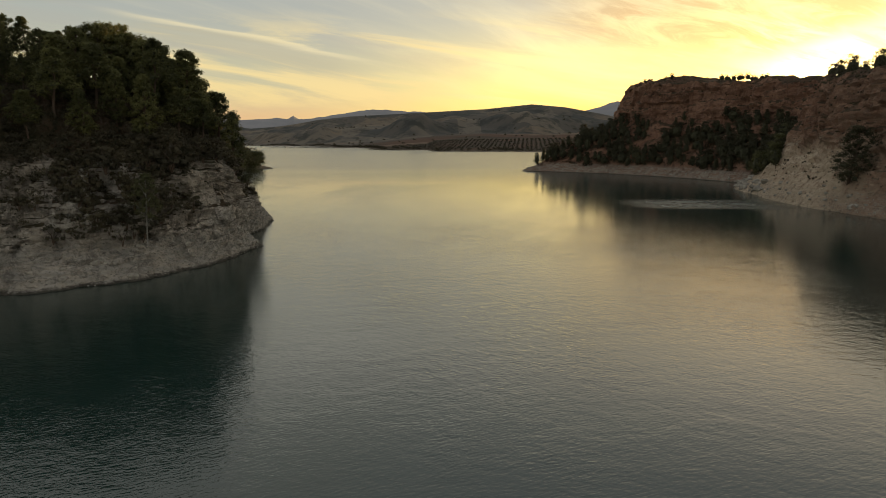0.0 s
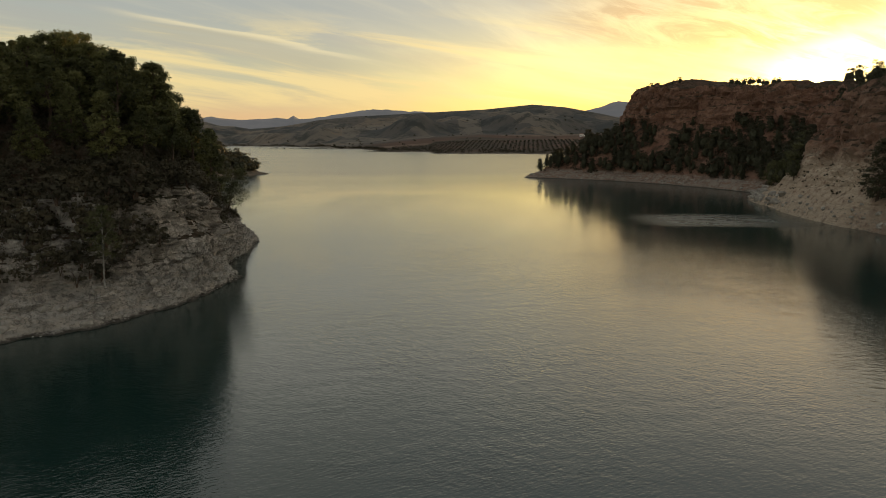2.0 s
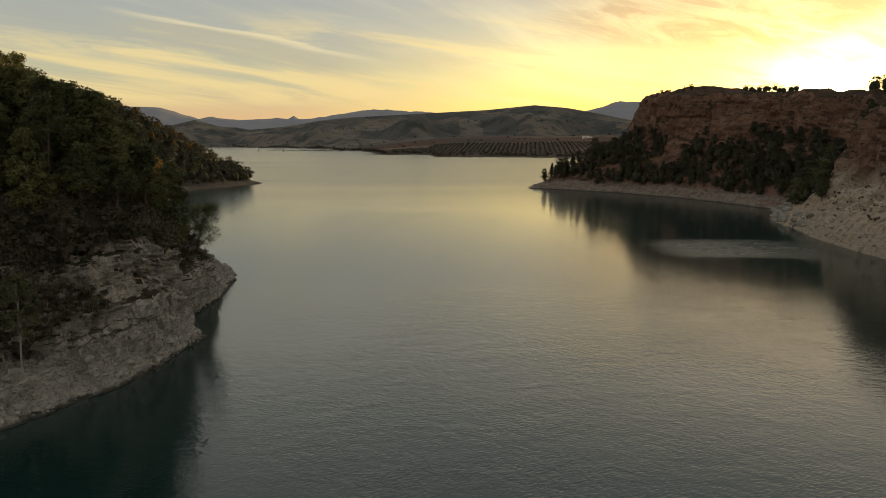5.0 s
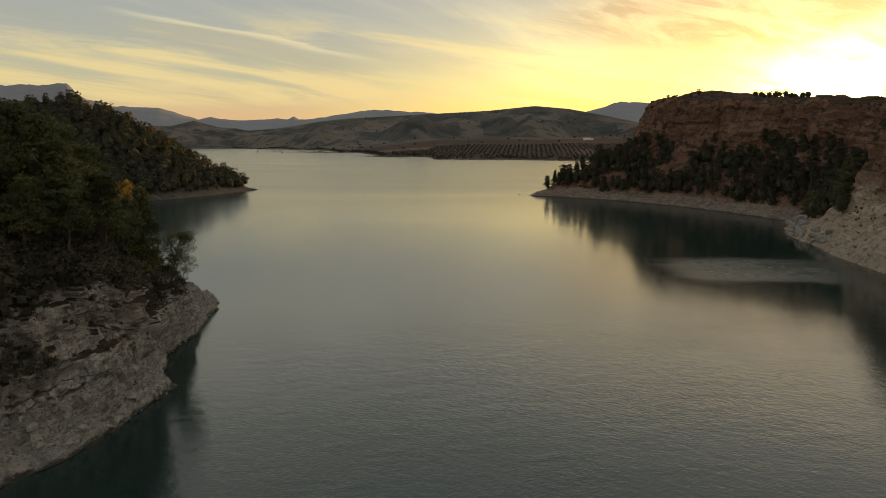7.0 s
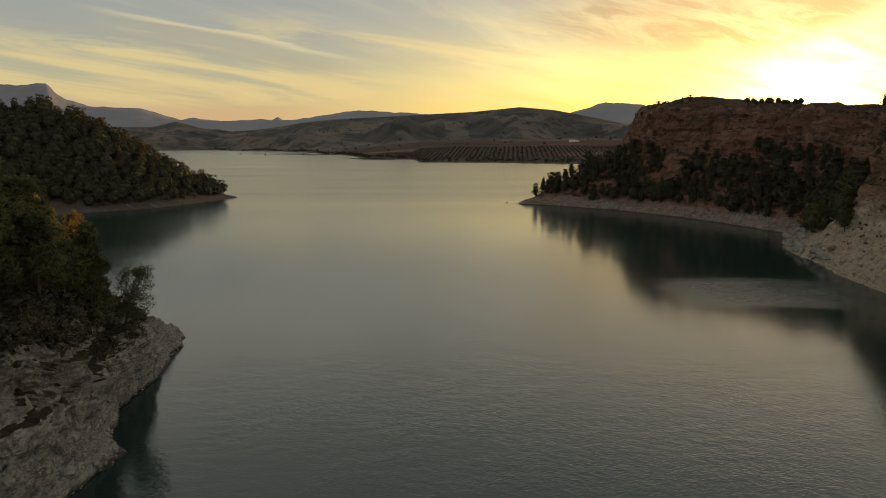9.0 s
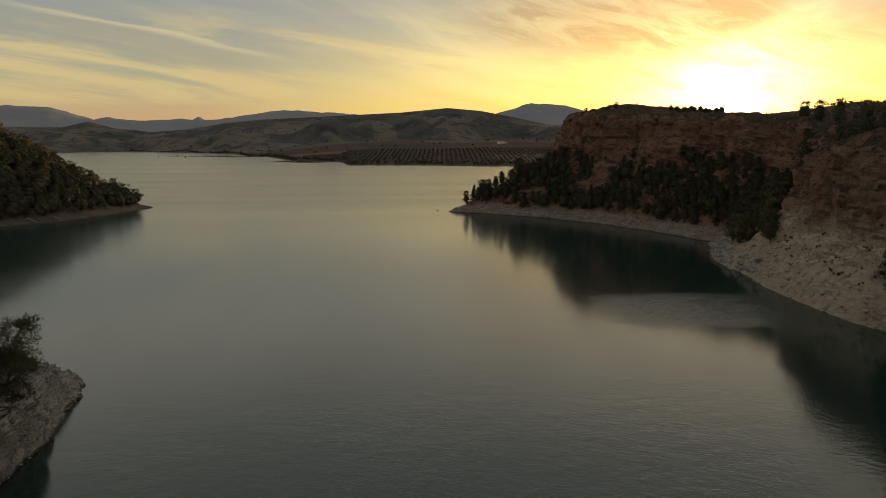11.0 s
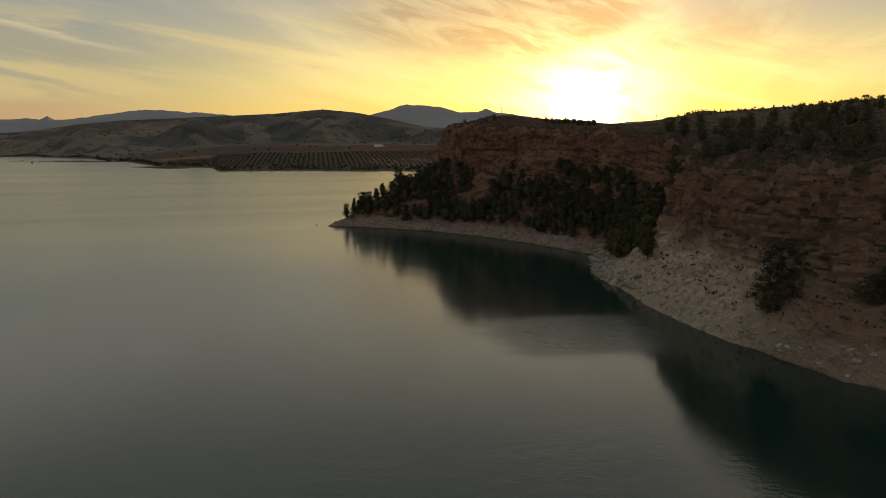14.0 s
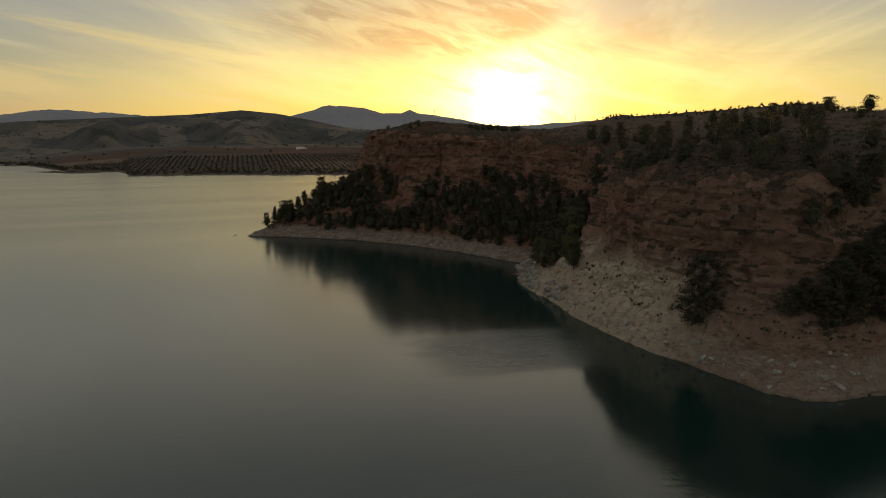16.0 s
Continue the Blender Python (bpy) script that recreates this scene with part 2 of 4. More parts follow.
def make_land(name, pale, warm, dark, soil, scrub, band_top=4.6, band=(0.33, 0.31, 0.27), scree=None, soil_from=6.5, wooded=0.0):
    """Rock where the slope is steep, soil and dry scrub where it is not."""
    m, n, b, col, p = make_rock(name, pale, warm, dark, band, band_top)
    nz = n.xyz(n.add("ShaderNodeNewGeometry").outputs["Normal"])[2]
    z = n.xyz(p)[2]
    tufts = n.noise(p, 0.55, 6.0, 0.7)
    patch = n.noise(p, 0.07, 5.0, 0.6)
    ground = n.mix(n.span(patch, 0.38, 0.62), soil, scrub)
    ground = n.mix(n.span(tufts, 0.50, 0.62, 0.0, 0.8), ground, (0.022, 0.026, 0.013))
    if scree:
        # pale sandy scree below the southern outcrop
        south = n.span(n.math("ADD", n.xyz(p)[1], n.math("MULTIPLY", patch, 20.0)), 195.0, 250.0, 1.0, 0.0)
        col = n.mix(n.math("MULTIPLY", south, n.span(tufts, 0.40, 0.58, 0.8, 0.25)), col, (0.255, 0.175, 0.13))
        north = n.math("ADD", n.xyz(p)[1], n.math("MULTIPLY", patch, 30.0))
        near = n.math("MULTIPLY", n.math("MULTIPLY", n.span(north, 268.0, 285.0, 1.0, 0.0), n.span(north, 190.0, 208.0, 0.12, 1.0)), n.span(n.math("ADD", z, n.math("MULTIPLY", patch, 14.0)), 20.0, 30.0, 1.0, 0.0))
        bare = n.math("MULTIPLY", near, n.span(tufts, 0.48, 0.66, 1.0, 0.25))
        ground = n.mix(bare, ground, scree)
        col = n.mix(n.math("MULTIPLY", bare, 0.85), col, scree)
    flat = n.math("ADD", nz, n.math("MULTIPLY", n.math("SUBTRACT", tufts, 0.5), 0.3))
    k = n.math("MULTIPLY", n.span(flat, 0.50, 0.82), n.span(n.math("ADD", z, n.math("MULTIPLY", patch, 5.0)), soil_from, soil_from + 4.0))
    if wooded:
        # leaf litter and low scrub cover all the slope under the trees
        litter = n.span(n.math("ADD", z, n.math("MULTIPLY", n.math("SUBTRACT", patch, 0.5), 9.0)), wooded, wooded + 2.5)
        k = n.math("MAXIMUM", k, n.math("MULTIPLY", litter, n.span(tufts, 0.30, 0.50, 0.75, 1.0)))
    n.put(b.inputs["Base Color"], n.mix(k, col, ground))
    return m


def make_leaf(name, a, c, light=0.25):
    m, n, b, out = material(name)
    rnd = n.add("ShaderNodeObjectInfo").outputs["Random"]
    isl = n.add("ShaderNodeNewGeometry").outputs["Random Per Island"]
    p = n.add("ShaderNodeTexCoord").outputs["Object"]
    f = n.math("ADD", n.math("MULTIPLY", rnd, 0.55), n.math("MULTIPLY", isl, 0.45))
    groves = n.noise(place(n), 0.21, 2.0, 0.5)
    f = n.math("MULTIPLY", f, n.span(groves, 0.36, 0.62, 0.25, 1.25))
    col = n.mix(f, a, c)
    col = n.mix(n.span(n.noise(p, 0.7, 3.0), 0.4, 0.7, 0.0, 0.5), col, a)
    n.put(b.inputs["Base Color"], col)
    n.put(b.inputs["Roughness"], 0.7)
    n.put(b.inputs["Specular IOR Level"], 0.2)
    t = n.add("ShaderNodeBsdfTranslucent", {"Color": col})
    s = n.add("ShaderNodeMixShader", {0: light})
    n.links.new(b.outputs[0], s.inputs[1]), n.links.new(t.outputs[0], s.inputs[2]), n.links.new(s.outputs[0], out.inputs[0])
    return m


def make_plain(name, a, c, scale=3.0, rough=0.85, strength=0.4):
    m, n, b, out = material(name)
    p = n.add("ShaderNodeTexCoord").outputs["Object"]
    f = n.noise(p, scale, 5.0, 0.65)
    n.put(b.inputs["Base Color"], n.mix(n.span(f, 0.3, 0.7), a, c))
    n.put(b.inputs["Roughness"], rough)
    bump(n, b, f, strength, 0.05)
    return m


def make_far():
    """Dry farmland: red ploughed soil near the lake, tan and grey-green fields beyond; the hills' grey also holds
    distance haze.
    """
    m, n, b, out = material("far_farmland")
    p = place(n)
    x, y, z = n.xyz(p)
    kind = n.xyz(n.cells(n.mapped(p, 0, (0.8, 0.35, 0.0)), 0.011))[0]
    rough = n.noise(p, 0.006, 6.0, 0.6, 0.4)
    spots = n.noise(p, 0.045, 5.0, 0.7)
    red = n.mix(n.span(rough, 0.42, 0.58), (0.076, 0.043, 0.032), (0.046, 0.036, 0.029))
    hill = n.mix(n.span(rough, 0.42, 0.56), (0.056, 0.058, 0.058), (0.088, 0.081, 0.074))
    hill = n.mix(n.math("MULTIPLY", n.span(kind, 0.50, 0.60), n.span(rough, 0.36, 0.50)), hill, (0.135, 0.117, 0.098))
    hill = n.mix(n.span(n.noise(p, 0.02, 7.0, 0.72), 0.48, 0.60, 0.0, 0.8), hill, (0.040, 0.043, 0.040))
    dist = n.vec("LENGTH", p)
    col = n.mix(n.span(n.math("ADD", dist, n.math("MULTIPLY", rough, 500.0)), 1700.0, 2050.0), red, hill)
    tan = n.math("MULTIPLY", n.span(n.xyz(n.cells(n.mapped(p, 20, (0.5, 0.8, 0.0)), 0.012))[1], 0.72, 0.80), n.span(spots, 0.35, 0.6))
    col = n.mix(n.math("MULTIPLY", tan, 0.6), col, (0.17, 0.130, 0.095))
    col = n.mix(n.span(z, 1.0, 3.5), (0.085, 0.068, 0.052), col)
    n.put(b.inputs["Base Color"], col)
    n.put(b.inputs["Roughness"], 0.95)
    n.put(b.inputs["Specular IOR Level"], 0.1)
    return m


def make_distance():
    """Mountains kilometres off; the pale evening haze over them is put in as a weak grey-blue glow."""
    m, n, b, out = material("distant_mountains")
    p = place(n)
    f = n.noise(p, 0.004, 6.0, 0.6)
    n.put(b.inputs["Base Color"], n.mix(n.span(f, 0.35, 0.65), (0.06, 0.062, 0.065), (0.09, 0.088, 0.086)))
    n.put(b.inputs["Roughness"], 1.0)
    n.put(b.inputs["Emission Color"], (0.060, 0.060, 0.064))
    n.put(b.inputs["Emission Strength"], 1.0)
    return m


WATER = make_water()
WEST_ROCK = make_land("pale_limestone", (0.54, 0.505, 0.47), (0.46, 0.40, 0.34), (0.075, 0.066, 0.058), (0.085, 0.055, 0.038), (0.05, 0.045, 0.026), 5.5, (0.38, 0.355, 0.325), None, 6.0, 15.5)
# the same stone across the cove, with its shade put into darker, browner colours
COVE_ROCK = make_land("shaded_cove_stone", (0.17, 0.145, 0.115), (0.135, 0.105, 0.078), (0.05, 0.042, 0.034), (0.050, 0.037, 0.027), (0.036, 0.032, 0.020), 3.6, (0.125, 0.11, 0.095))
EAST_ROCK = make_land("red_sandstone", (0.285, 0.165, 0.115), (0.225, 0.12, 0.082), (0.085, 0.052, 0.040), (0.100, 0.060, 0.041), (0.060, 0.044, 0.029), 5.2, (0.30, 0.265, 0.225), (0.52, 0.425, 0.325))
FAR = make_far()
DISTANCE = make_distance()
PINE = make_leaf("pine_needles", (0.056, 0.062, 0.030), (0.205, 0.200, 0.076), 0.45)
SHRUB = make_leaf("scrub_leaves", (0.042, 0.038, 0.026), (0.100, 0.084, 0.052), 0.15)
# darker pine foliage: the shade of the backlit slopes is in the colour
SHADED_PINE = make_leaf("shaded_pine_needles", (0.038, 0.037, 0.023), (0.100, 0.088, 0.046), 0.2)
# golden foliage: low sunlight on the crowns painted as leaf colour
SUN_GILDED = make_leaf("sun_gilded_leaves", (0.12, 0.085, 0.025), (0.27, 0.18, 0.048), 0.45)
OLIVE = make_leaf("olive_leaves", (0.036, 0.038, 0.025), (0.072, 0.068, 0.045), 0.15)
BROAD = make_leaf("broad_leaves", (0.065, 0.070, 0.032), (0.135, 0.130, 0.058), 0.3)
BARK = make_plain("pine_bark", (0.055, 0.036, 0.026), (0.13, 0.085, 0.06), 2.0)
# dark olive for the crowns' cores: the shade inside the foliage as a colour
CROWN_SHADE = make_plain("crown_shade", (0.024, 0.027, 0.013), (0.046, 0.046, 0.021), 2.0)
PALE_BARK = make_plain("poplar_bark", (0.13, 0.12, 0.105), (0.30, 0.285, 0.26), 4.0)
STONE = make_plain("shore_stone", (0.16, 0.145, 0.125), (0.36, 0.335, 0.295), 0.9, 0.92, 0.8)
WHITEWASH = make_plain("whitewash", (0.72, 0.69, 0.64), (0.82, 0.80, 0.76), 0.6)
TILE = make_plain("roof_tile", (0.28, 0.14, 0.09), (0.36, 0.20, 0.13), 1.5)
STEEL = make_plain("painted_steel", (0.55, 0.55, 0.55), (0.65, 0.65, 0.65), 0.5, 0.5, 0.05)
GLASS_DARK = make_plain("dark_glass", (0.02, 0.02, 0.022), (0.03, 0.03, 0.032), 1.0, 0.15, 0.0)


# ---- land ----
def lattice(ix, iy, iz, seed):
    h = np.sin(ix * 127.1 + iy * 311.7 + iz * 74.7 + seed * 53.3) * 43758.5453
    return h - np.floor(h)


def value_noise(p, seed=0):
    i = np.floor(p)
    f = p - i
    f = f * f * (3 - 2 * f)
    out = 0
    for a in (0, 1):
        for b in (0, 1):
            for c in (0, 1):
                wgt = (f[:, 0] if a else 1 - f[:, 0]) * (f[:, 1] if b else 1 - f[:, 1]) * (f[:, 2] if c else 1 - f[:, 2])
                out = out + wgt * lattice(i[:, 0] + a, i[:, 1] + b, i[:, 2] + c, seed)
    return out * 2 - 1


def fbm(p, octaves=4, seed=0):
    out, amp = 0, 1.0
    for k in range(octaves):
        out = out + amp * value_noise(p * 2.03 ** k + k * 17.3, seed + k)
        amp *= 0.5
    return out


def mesh_from(name, verts, faces, mat, smooth=True, sharp=0.0):
    me = bpy.data.meshes.new(name)
    me.from_pydata([tuple(v) for v in verts], [], [tuple(f) for f in faces])
    me.materials.append(mat)
    if smooth:
        me.shade_smooth()
        if sharp:
            me.set_sharp_from_angle(angle=radians(sharp))
    me.update()
    return me


def grid_faces(nu, nv):
    a = np.arange(nu * nv).reshape(nu, nv)
    return np.stack([a[:-1, :-1], a[1:, :-1], a[1:, 1:], a[:-1, 1:]], -1).reshape(-1, 4)


def spline(points, s):
    """Catmull-Rom through the points, at the stations s."""
    p = np.array(points, float)
    i = np.clip(np.floor(s).astype(int), 0, len(p) - 2)
    f = (s - i)[:, None]
    a, b, c, e = p[np.maximum(i - 1, 0)], p[i], p[i + 1], p[np.minimum(i + 2, len(p) - 1)]
    return 0.5 * (2 * b + (c - a) * f + (2 * a - 5 * b + 4 * c - e) * f ** 2 + (3 * b - a - 3 * c + e) * f ** 3)


class Loft:
    """Land skinned over level lines: under water, shore, top of the bare band, foot and rim of the cliff, and lines inland."""

    def __init__(self, lines, step, rows):
        n = len(lines[0])
        shore = np.array(lines[1], float)
        run = np.r_[0, np.cumsum(np.linalg.norm(np.diff(shore[:, :2], axis=0), axis=1))]
        self.stations = np.interp(np.arange(0, run[-1], step), run, np.arange(n))
        self.curves = [spline(l, self.stations) for l in lines]
        self.rows = rows
        cols, self.level = [], []
        for k in range(len(lines) - 1):
            for j in range(rows[k]):
                f = j / rows[k]
                cols.append(self.curves[k] * (1 - f) + self.curves[k + 1] * f)
                self.level.append(k + f)
        cols.append(self.curves[-1])
        self.level.append(len(lines) - 1)
        self.level = np.array(self.level)
        self.grid = np.stack(cols, 1)

    def normals(self):
        g = self.grid
        n = np.cross(np.gradient(g, axis=0), np.gradient(g, axis=1))
        n /= np.linalg.norm(n, axis=2, keepdims=True) + 1e-9
        up = n[..., 2].mean()
        return n if up > 0 else -n

    def terrace(self, levels, height, share, seed):
        """Break the slope between two levels into slabs: treads with steep little risers between them."""
        nu, nv, _ = self.grid.shape
        p = self.grid.reshape(-1, 3)
        level = np.tile(self.level, nu)
        here = np.clip((level - levels[0]) / 0.12, 0, 1) * np.clip((levels[1] - level) / 0.12, 0, 1)
        warp = 0.9 * fbm(p * np.array((1, 1, 0)) / 9.0, 4, seed) + 0.35 * fbm(p * np.array((1, 1, 0)) / 2.2, 3, seed + 5)
        u = (p[:, 2] + warp) / height
        f = u - np.floor(u)
        step = np.floor(u) + np.clip((f - 0.62) / 0.38, 0, 1) ** 0.8 + 0.22 * (f - 0.5)
        block = lattice(np.floor(p[:, 0] / 2.3 + warp), np.floor(p[:, 1] / 2.3 - warp), np.floor(u), seed + 7) - 0.5
        p[:, 2] += here * share * ((step - u) * height + 0.35 * height * block)
        self.grid = p.reshape(nu, nv, 3)

    def roughen(self, amount, size, seed, strata=0.0, bed=1.2, hard=(2.0, 4.0)):
        """amount: metres of relief at each level, along the surface's normal, blocky and layered."""
        nu, nv, _ = self.grid.shape
        p = self.grid.reshape(-1, 3)
        amp = np.interp(np.tile(self.level, nu), np.arange(len(amount)), amount)
        big = fbm(p / size, 3, seed)
        blocks = fbm(p * np.array((1, 1, 1.6)) / (size * 0.45) + 0.5 * big[:, None], 3, seed + 9)
        blocks = 0.55 * np.round(blocks * 3.5) / 3.5 + 0.45 * blocks
        z = p[:, 2] + 0.8 * big + 0.05 * (p[:, 0] + p[:, 1])
        ledge = value_noise(np.stack([z * 0.55, z * 0 + 3.1, p[:, 0] * 0.03], 1), seed + 21) + 0.5 * value_noise(np.stack([z * 1.5, z * 0 + 7.7, p[:, 1] * 0.05], 1), seed + 22)
        fine = fbm(p / (size * 0.13), 3, seed + 31)
        cell = np.floor((p + 1.6 * np.stack([big, blocks, big * blocks], 1)) / (size * np.array((0.62, 0.62, 0.5))))
        butt = (lattice(cell[:, 0], cell[:, 1], cell[:, 2], seed + 40) - 0.5) * 1.5
        pillar = value_noise(np.stack([p[:, 0] / (size * 0.75), p[:, 1] / (size * 0.75), p[:, 2] * 0.02], 1), seed + 51) + 0.5 * value_noise(np.stack([p[:, 0] / (size * 0.3), p[:, 1] / (size * 0.3), p[:, 2] * 0.05], 1), seed + 52)
        pillar = 0.6 * np.round(pillar * 2.5) / 2.5 + 0.4 * pillar
        move = amp * (0.5 * pillar + 0.5 * butt + 0.7 * big + 0.45 * blocks + 0.3 * ledge + 0.22 * fine)
        # beds of harder and softer rock, cut across by joints
        zb = (p[:, 2] + 0.7 * big + 0.04 * p[:, 0]) / bed
        joint = np.floor((p[:, 0] + p[:, 1] + 1.5 * big) / (size * 0.7))
        frac = zb - np.floor(zb)
        lip = np.clip(frac / 0.16, 0, 1)
        beds = lattice(np.floor(zb), zb * 0 + 2.0, zb * 0, seed + 61) * 0.6 + lattice(np.floor(zb), joint, zb * 0, seed + 62) * 0.4
        under_bed = lattice(np.floor(zb) - 1, zb * 0 + 2.0, zb * 0, seed + 61) * 0.6 + lattice(np.floor(zb) - 1, joint, zb * 0, seed + 62) * 0.4
        level = np.tile(self.level, nu)
        here = np.clip((level - hard[0]) / 0.3, 0, 1) * np.clip((hard[1] - level) / 0.3, 0, 1)
        move = move + strata * here * np.minimum(amp, 1.6) * ((beds * lip + under_bed * (1 - lip)) - 0.5)
        self.grid = (p + self.normals().reshape(-1, 3) * move[:, None]).reshape(nu, nv, 3)

    def build(self, name, mat, label):
        nu, nv, _ = self.grid.shape
        f = grid_faces(nu, nv)
        g = self.grid
        if np.cross(g[1, -2] - g[0, -2], g[0, -1] - g[0, -2])[2] < 0:
            f = f[:, ::-1]
        return tagged(new(name, mesh_from(name, g.reshape(-1, 3), f, mat, True, 24.0)), label, "headland", kind="structure")

    def at(self, station, level):
        """The point of the finished surface at a station along the shore and a level across it."""
        i = int(np.clip(np.interp(station, self.stations, np.arange(len(self.stations))), 0, len(self.stations) - 1))
        j = int(np.clip(np.interp(level, self.level, np.arange(len(self.level))), 0, len(self.level) - 1))
        return self.grid[i, j]


def under(shore, out=6.0, depth=-4.0):
    """A line below the water, pushed out from the shore."""
    p = np.array(shore, float)
    t = np.gradient(p, axis=0)
    n = np.stack([t[:, 1], -t[:, 0]], 1)
    n /= np.linalg.norm(n, axis=1, keepdims=True)
    return np.c_[p[:, :2] + n * out, np.full(len(p), depth)]


def shoreline(points):
    return [(x, y, 0.0) for x, y in points]


WEST_SHORE = shoreline([(-130, 62), (-95, 72), (-72, 79.5), (-54, 87), (-46, 92.5), (-40.5, 99.5), (-37, 108), (-35.3, 116.5), (-34, 124.5), (-37.5, 129.5), (-39.7, 138), (-40.5, 150), (-42, 162), (-42.5, 168.5), (-48, 176), (-62, 184), (-90, 198), (-140, 235)])
WEST_BAND = [(-132, 69, 5), (-97, 79, 5), (-74, 86, 5), (-57, 93, 5), (-49.5, 97.5, 5), (-44, 102.5, 5), (-40, 109, 5.5), (-38.3, 116.5, 5.5), (-38, 122.5, 4.5), (-39.3, 128.5, 3.5), (-41, 138, 3), (-42, 150, 3), (-45, 160, 3.5), (-46, 166, 3.5), (-50, 172, 3.5), (-64, 179, 3.5), (-92, 192, 3), (-142, 230, 3)]
WEST_RIM = [(-134, 76, 17), (-99, 86, 17), (-76, 92, 17.5), (-58.5, 97.5, 17.5), (-50.5, 101, 17), (-44.5, 105.5, 17), (-39, 110.5, 17.5), (-36.8, 116.5, 17.5), (-37.3, 122.5, 14.5), (-40, 128, 14), (-42.5, 138, 12.5), (-44.5, 149, 10), (-48, 158, 8), (-50, 163, 6.5), (-54, 168, 6), (-66, 175, 6), (-94, 188, 6), (-145, 224, 6)]
WEST_SLOPE = [(-138, 86, 27), (-103, 95, 27), (-81, 100, 27), (-64, 105, 26.5), (-57, 108.5, 26), (-52, 112, 25.5), (-48, 116, 25), (-46.5, 120.5, 24.5), (-47, 126, 22), (-49, 132, 20.5), (-52, 141, 17.5), (-55, 150, 14), (-58, 156, 11.5), (-60, 160, 10), (-64, 164, 9.5), (-73, 169, 9), (-98, 180, 10), (-150, 214, 10)]
WEST_CREST = [(-145, 105, 35), (-112, 112, 35), (-92, 116, 34), (-80, 118, 34), (-74, 120, 33.5), (-70, 122, 33), (-68, 124, 32), (-67, 127, 31), (-68, 131, 29), (-69, 136, 26.5), (-71, 143, 22), (-72, 149, 18), (-74, 153, 16), (-76, 156, 15), (-79, 159, 14), (-86, 163, 14), (-105, 172, 15), (-155, 204, 16)]
west = Loft([under(WEST_SHORE), WEST_SHORE, WEST_BAND, WEST_RIM, WEST_SLOPE, WEST_CREST], 0.45, [8, 34, 64, 22, 14])
west.roughen([0.3, 0.45, 1.3, 2.0, 0.8, 0.6], 6.0, 3, 1.2, 2.6, (1.7, 3.5))
west.terrace((1.0, 2.25), 0.85, 0.85, 83)
west.build("headland_west", WEST_ROCK, "pale limestone cliff with a bare drawdown shelf and pine slope")

COVE_SHORE = shoreline([(-330, 270), (-230, 325), (-185, 352), (-157, 380), (-141, 394), (-128, 418), (-115, 454), (-122, 466), (-150, 490), (-230, 560), (-380, 700)])
COVE_BAND = [(-332, 277, 2.8), (-233, 332, 2.8), (-190, 358, 2.8), (-163, 385, 2.8), (-147, 398, 2.8), (-134, 420, 2.8), (-124, 452, 2.4), (-127, 462, 2.8), (-154, 484, 2.8), (-234, 553, 2.8), (-384, 693, 2.8)]
COVE_SLOPE = [(-345, 310, 30), (-255, 360, 30), (-212, 385, 28), (-185, 405, 26), (-168, 416, 22), (-153, 430, 17), (-143, 447, 13), (-145, 454, 13), (-170, 468, 18), (-245, 535, 25), (-395, 670, 25)]
COVE_CREST = [(-370, 370, 30), (-290, 410, 38), (-245, 428, 49), (-218, 438, 53), (-200, 442, 47), (-185, 445, 40), (-175, 448, 33), (-177, 450, 33), (-200, 455, 40), (-270, 500, 48), (-420, 620, 50)]
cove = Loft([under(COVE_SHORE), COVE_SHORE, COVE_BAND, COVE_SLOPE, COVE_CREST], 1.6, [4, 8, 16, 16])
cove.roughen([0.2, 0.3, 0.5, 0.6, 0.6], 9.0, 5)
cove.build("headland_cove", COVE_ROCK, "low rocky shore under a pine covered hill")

EAST_SHORE = shoreline([(300, 640), (170, 520), (95, 455), (60, 428), (46, 412), (60, 402.5), (80, 385), (95, 368), (108, 350), (118, 328), (126, 305), (130, 291), (121, 281), (113, 262), (109.5, 242), (106.5, 226), (104.5, 210), (103.5, 196), (105, 185), (106, 174), (106, 165), (108.5, 158), (114, 154), (122, 152), (135, 150.5), (165, 146), (240, 120)])
EAST_BAND = [(302, 630, 4), (176, 511, 4), (102, 447, 4), (66, 424, 4), (55, 413, 3.2), (64, 408, 3.8), (84, 390, 4), (99.5, 373, 4.2), (113, 354, 4.5), (123.5, 331, 4.5), (132, 308, 4.5), (135, 291, 4.5), (129, 279, 4.5), (119, 260, 5), (114, 241, 5.5), (110, 226, 6), (108, 211, 6), (107.5, 197, 6), (109, 186, 5.5), (111.5, 177, 5.5), (113, 169, 5.5), (116, 163.5, 5.5), (119, 161, 5.5), (125, 160, 5.5), (137, 158.5, 5), (167, 154, 5), (242, 128, 5)]
EAST_FOOT = [(305, 600, 28), (185, 492, 28), (118, 436, 27), (104, 420, 26), (101, 411, 26), (103, 405, 28), (106, 396, 31), (117, 382, 30), (131, 364, 29), (144, 341, 28), (152, 315, 27), (153, 292, 26), (146, 274, 24), (136, 258, 22), (124, 242, 18), (118.5, 229, 18), (116, 214, 17.5), (115, 201, 17.5), (115, 190, 18), (116.5, 181, 19), (118.5, 174, 20), (124, 169, 20), (130, 167, 19), (138, 167, 18), (150, 166, 17), (178, 163, 17), (252, 138, 17)]
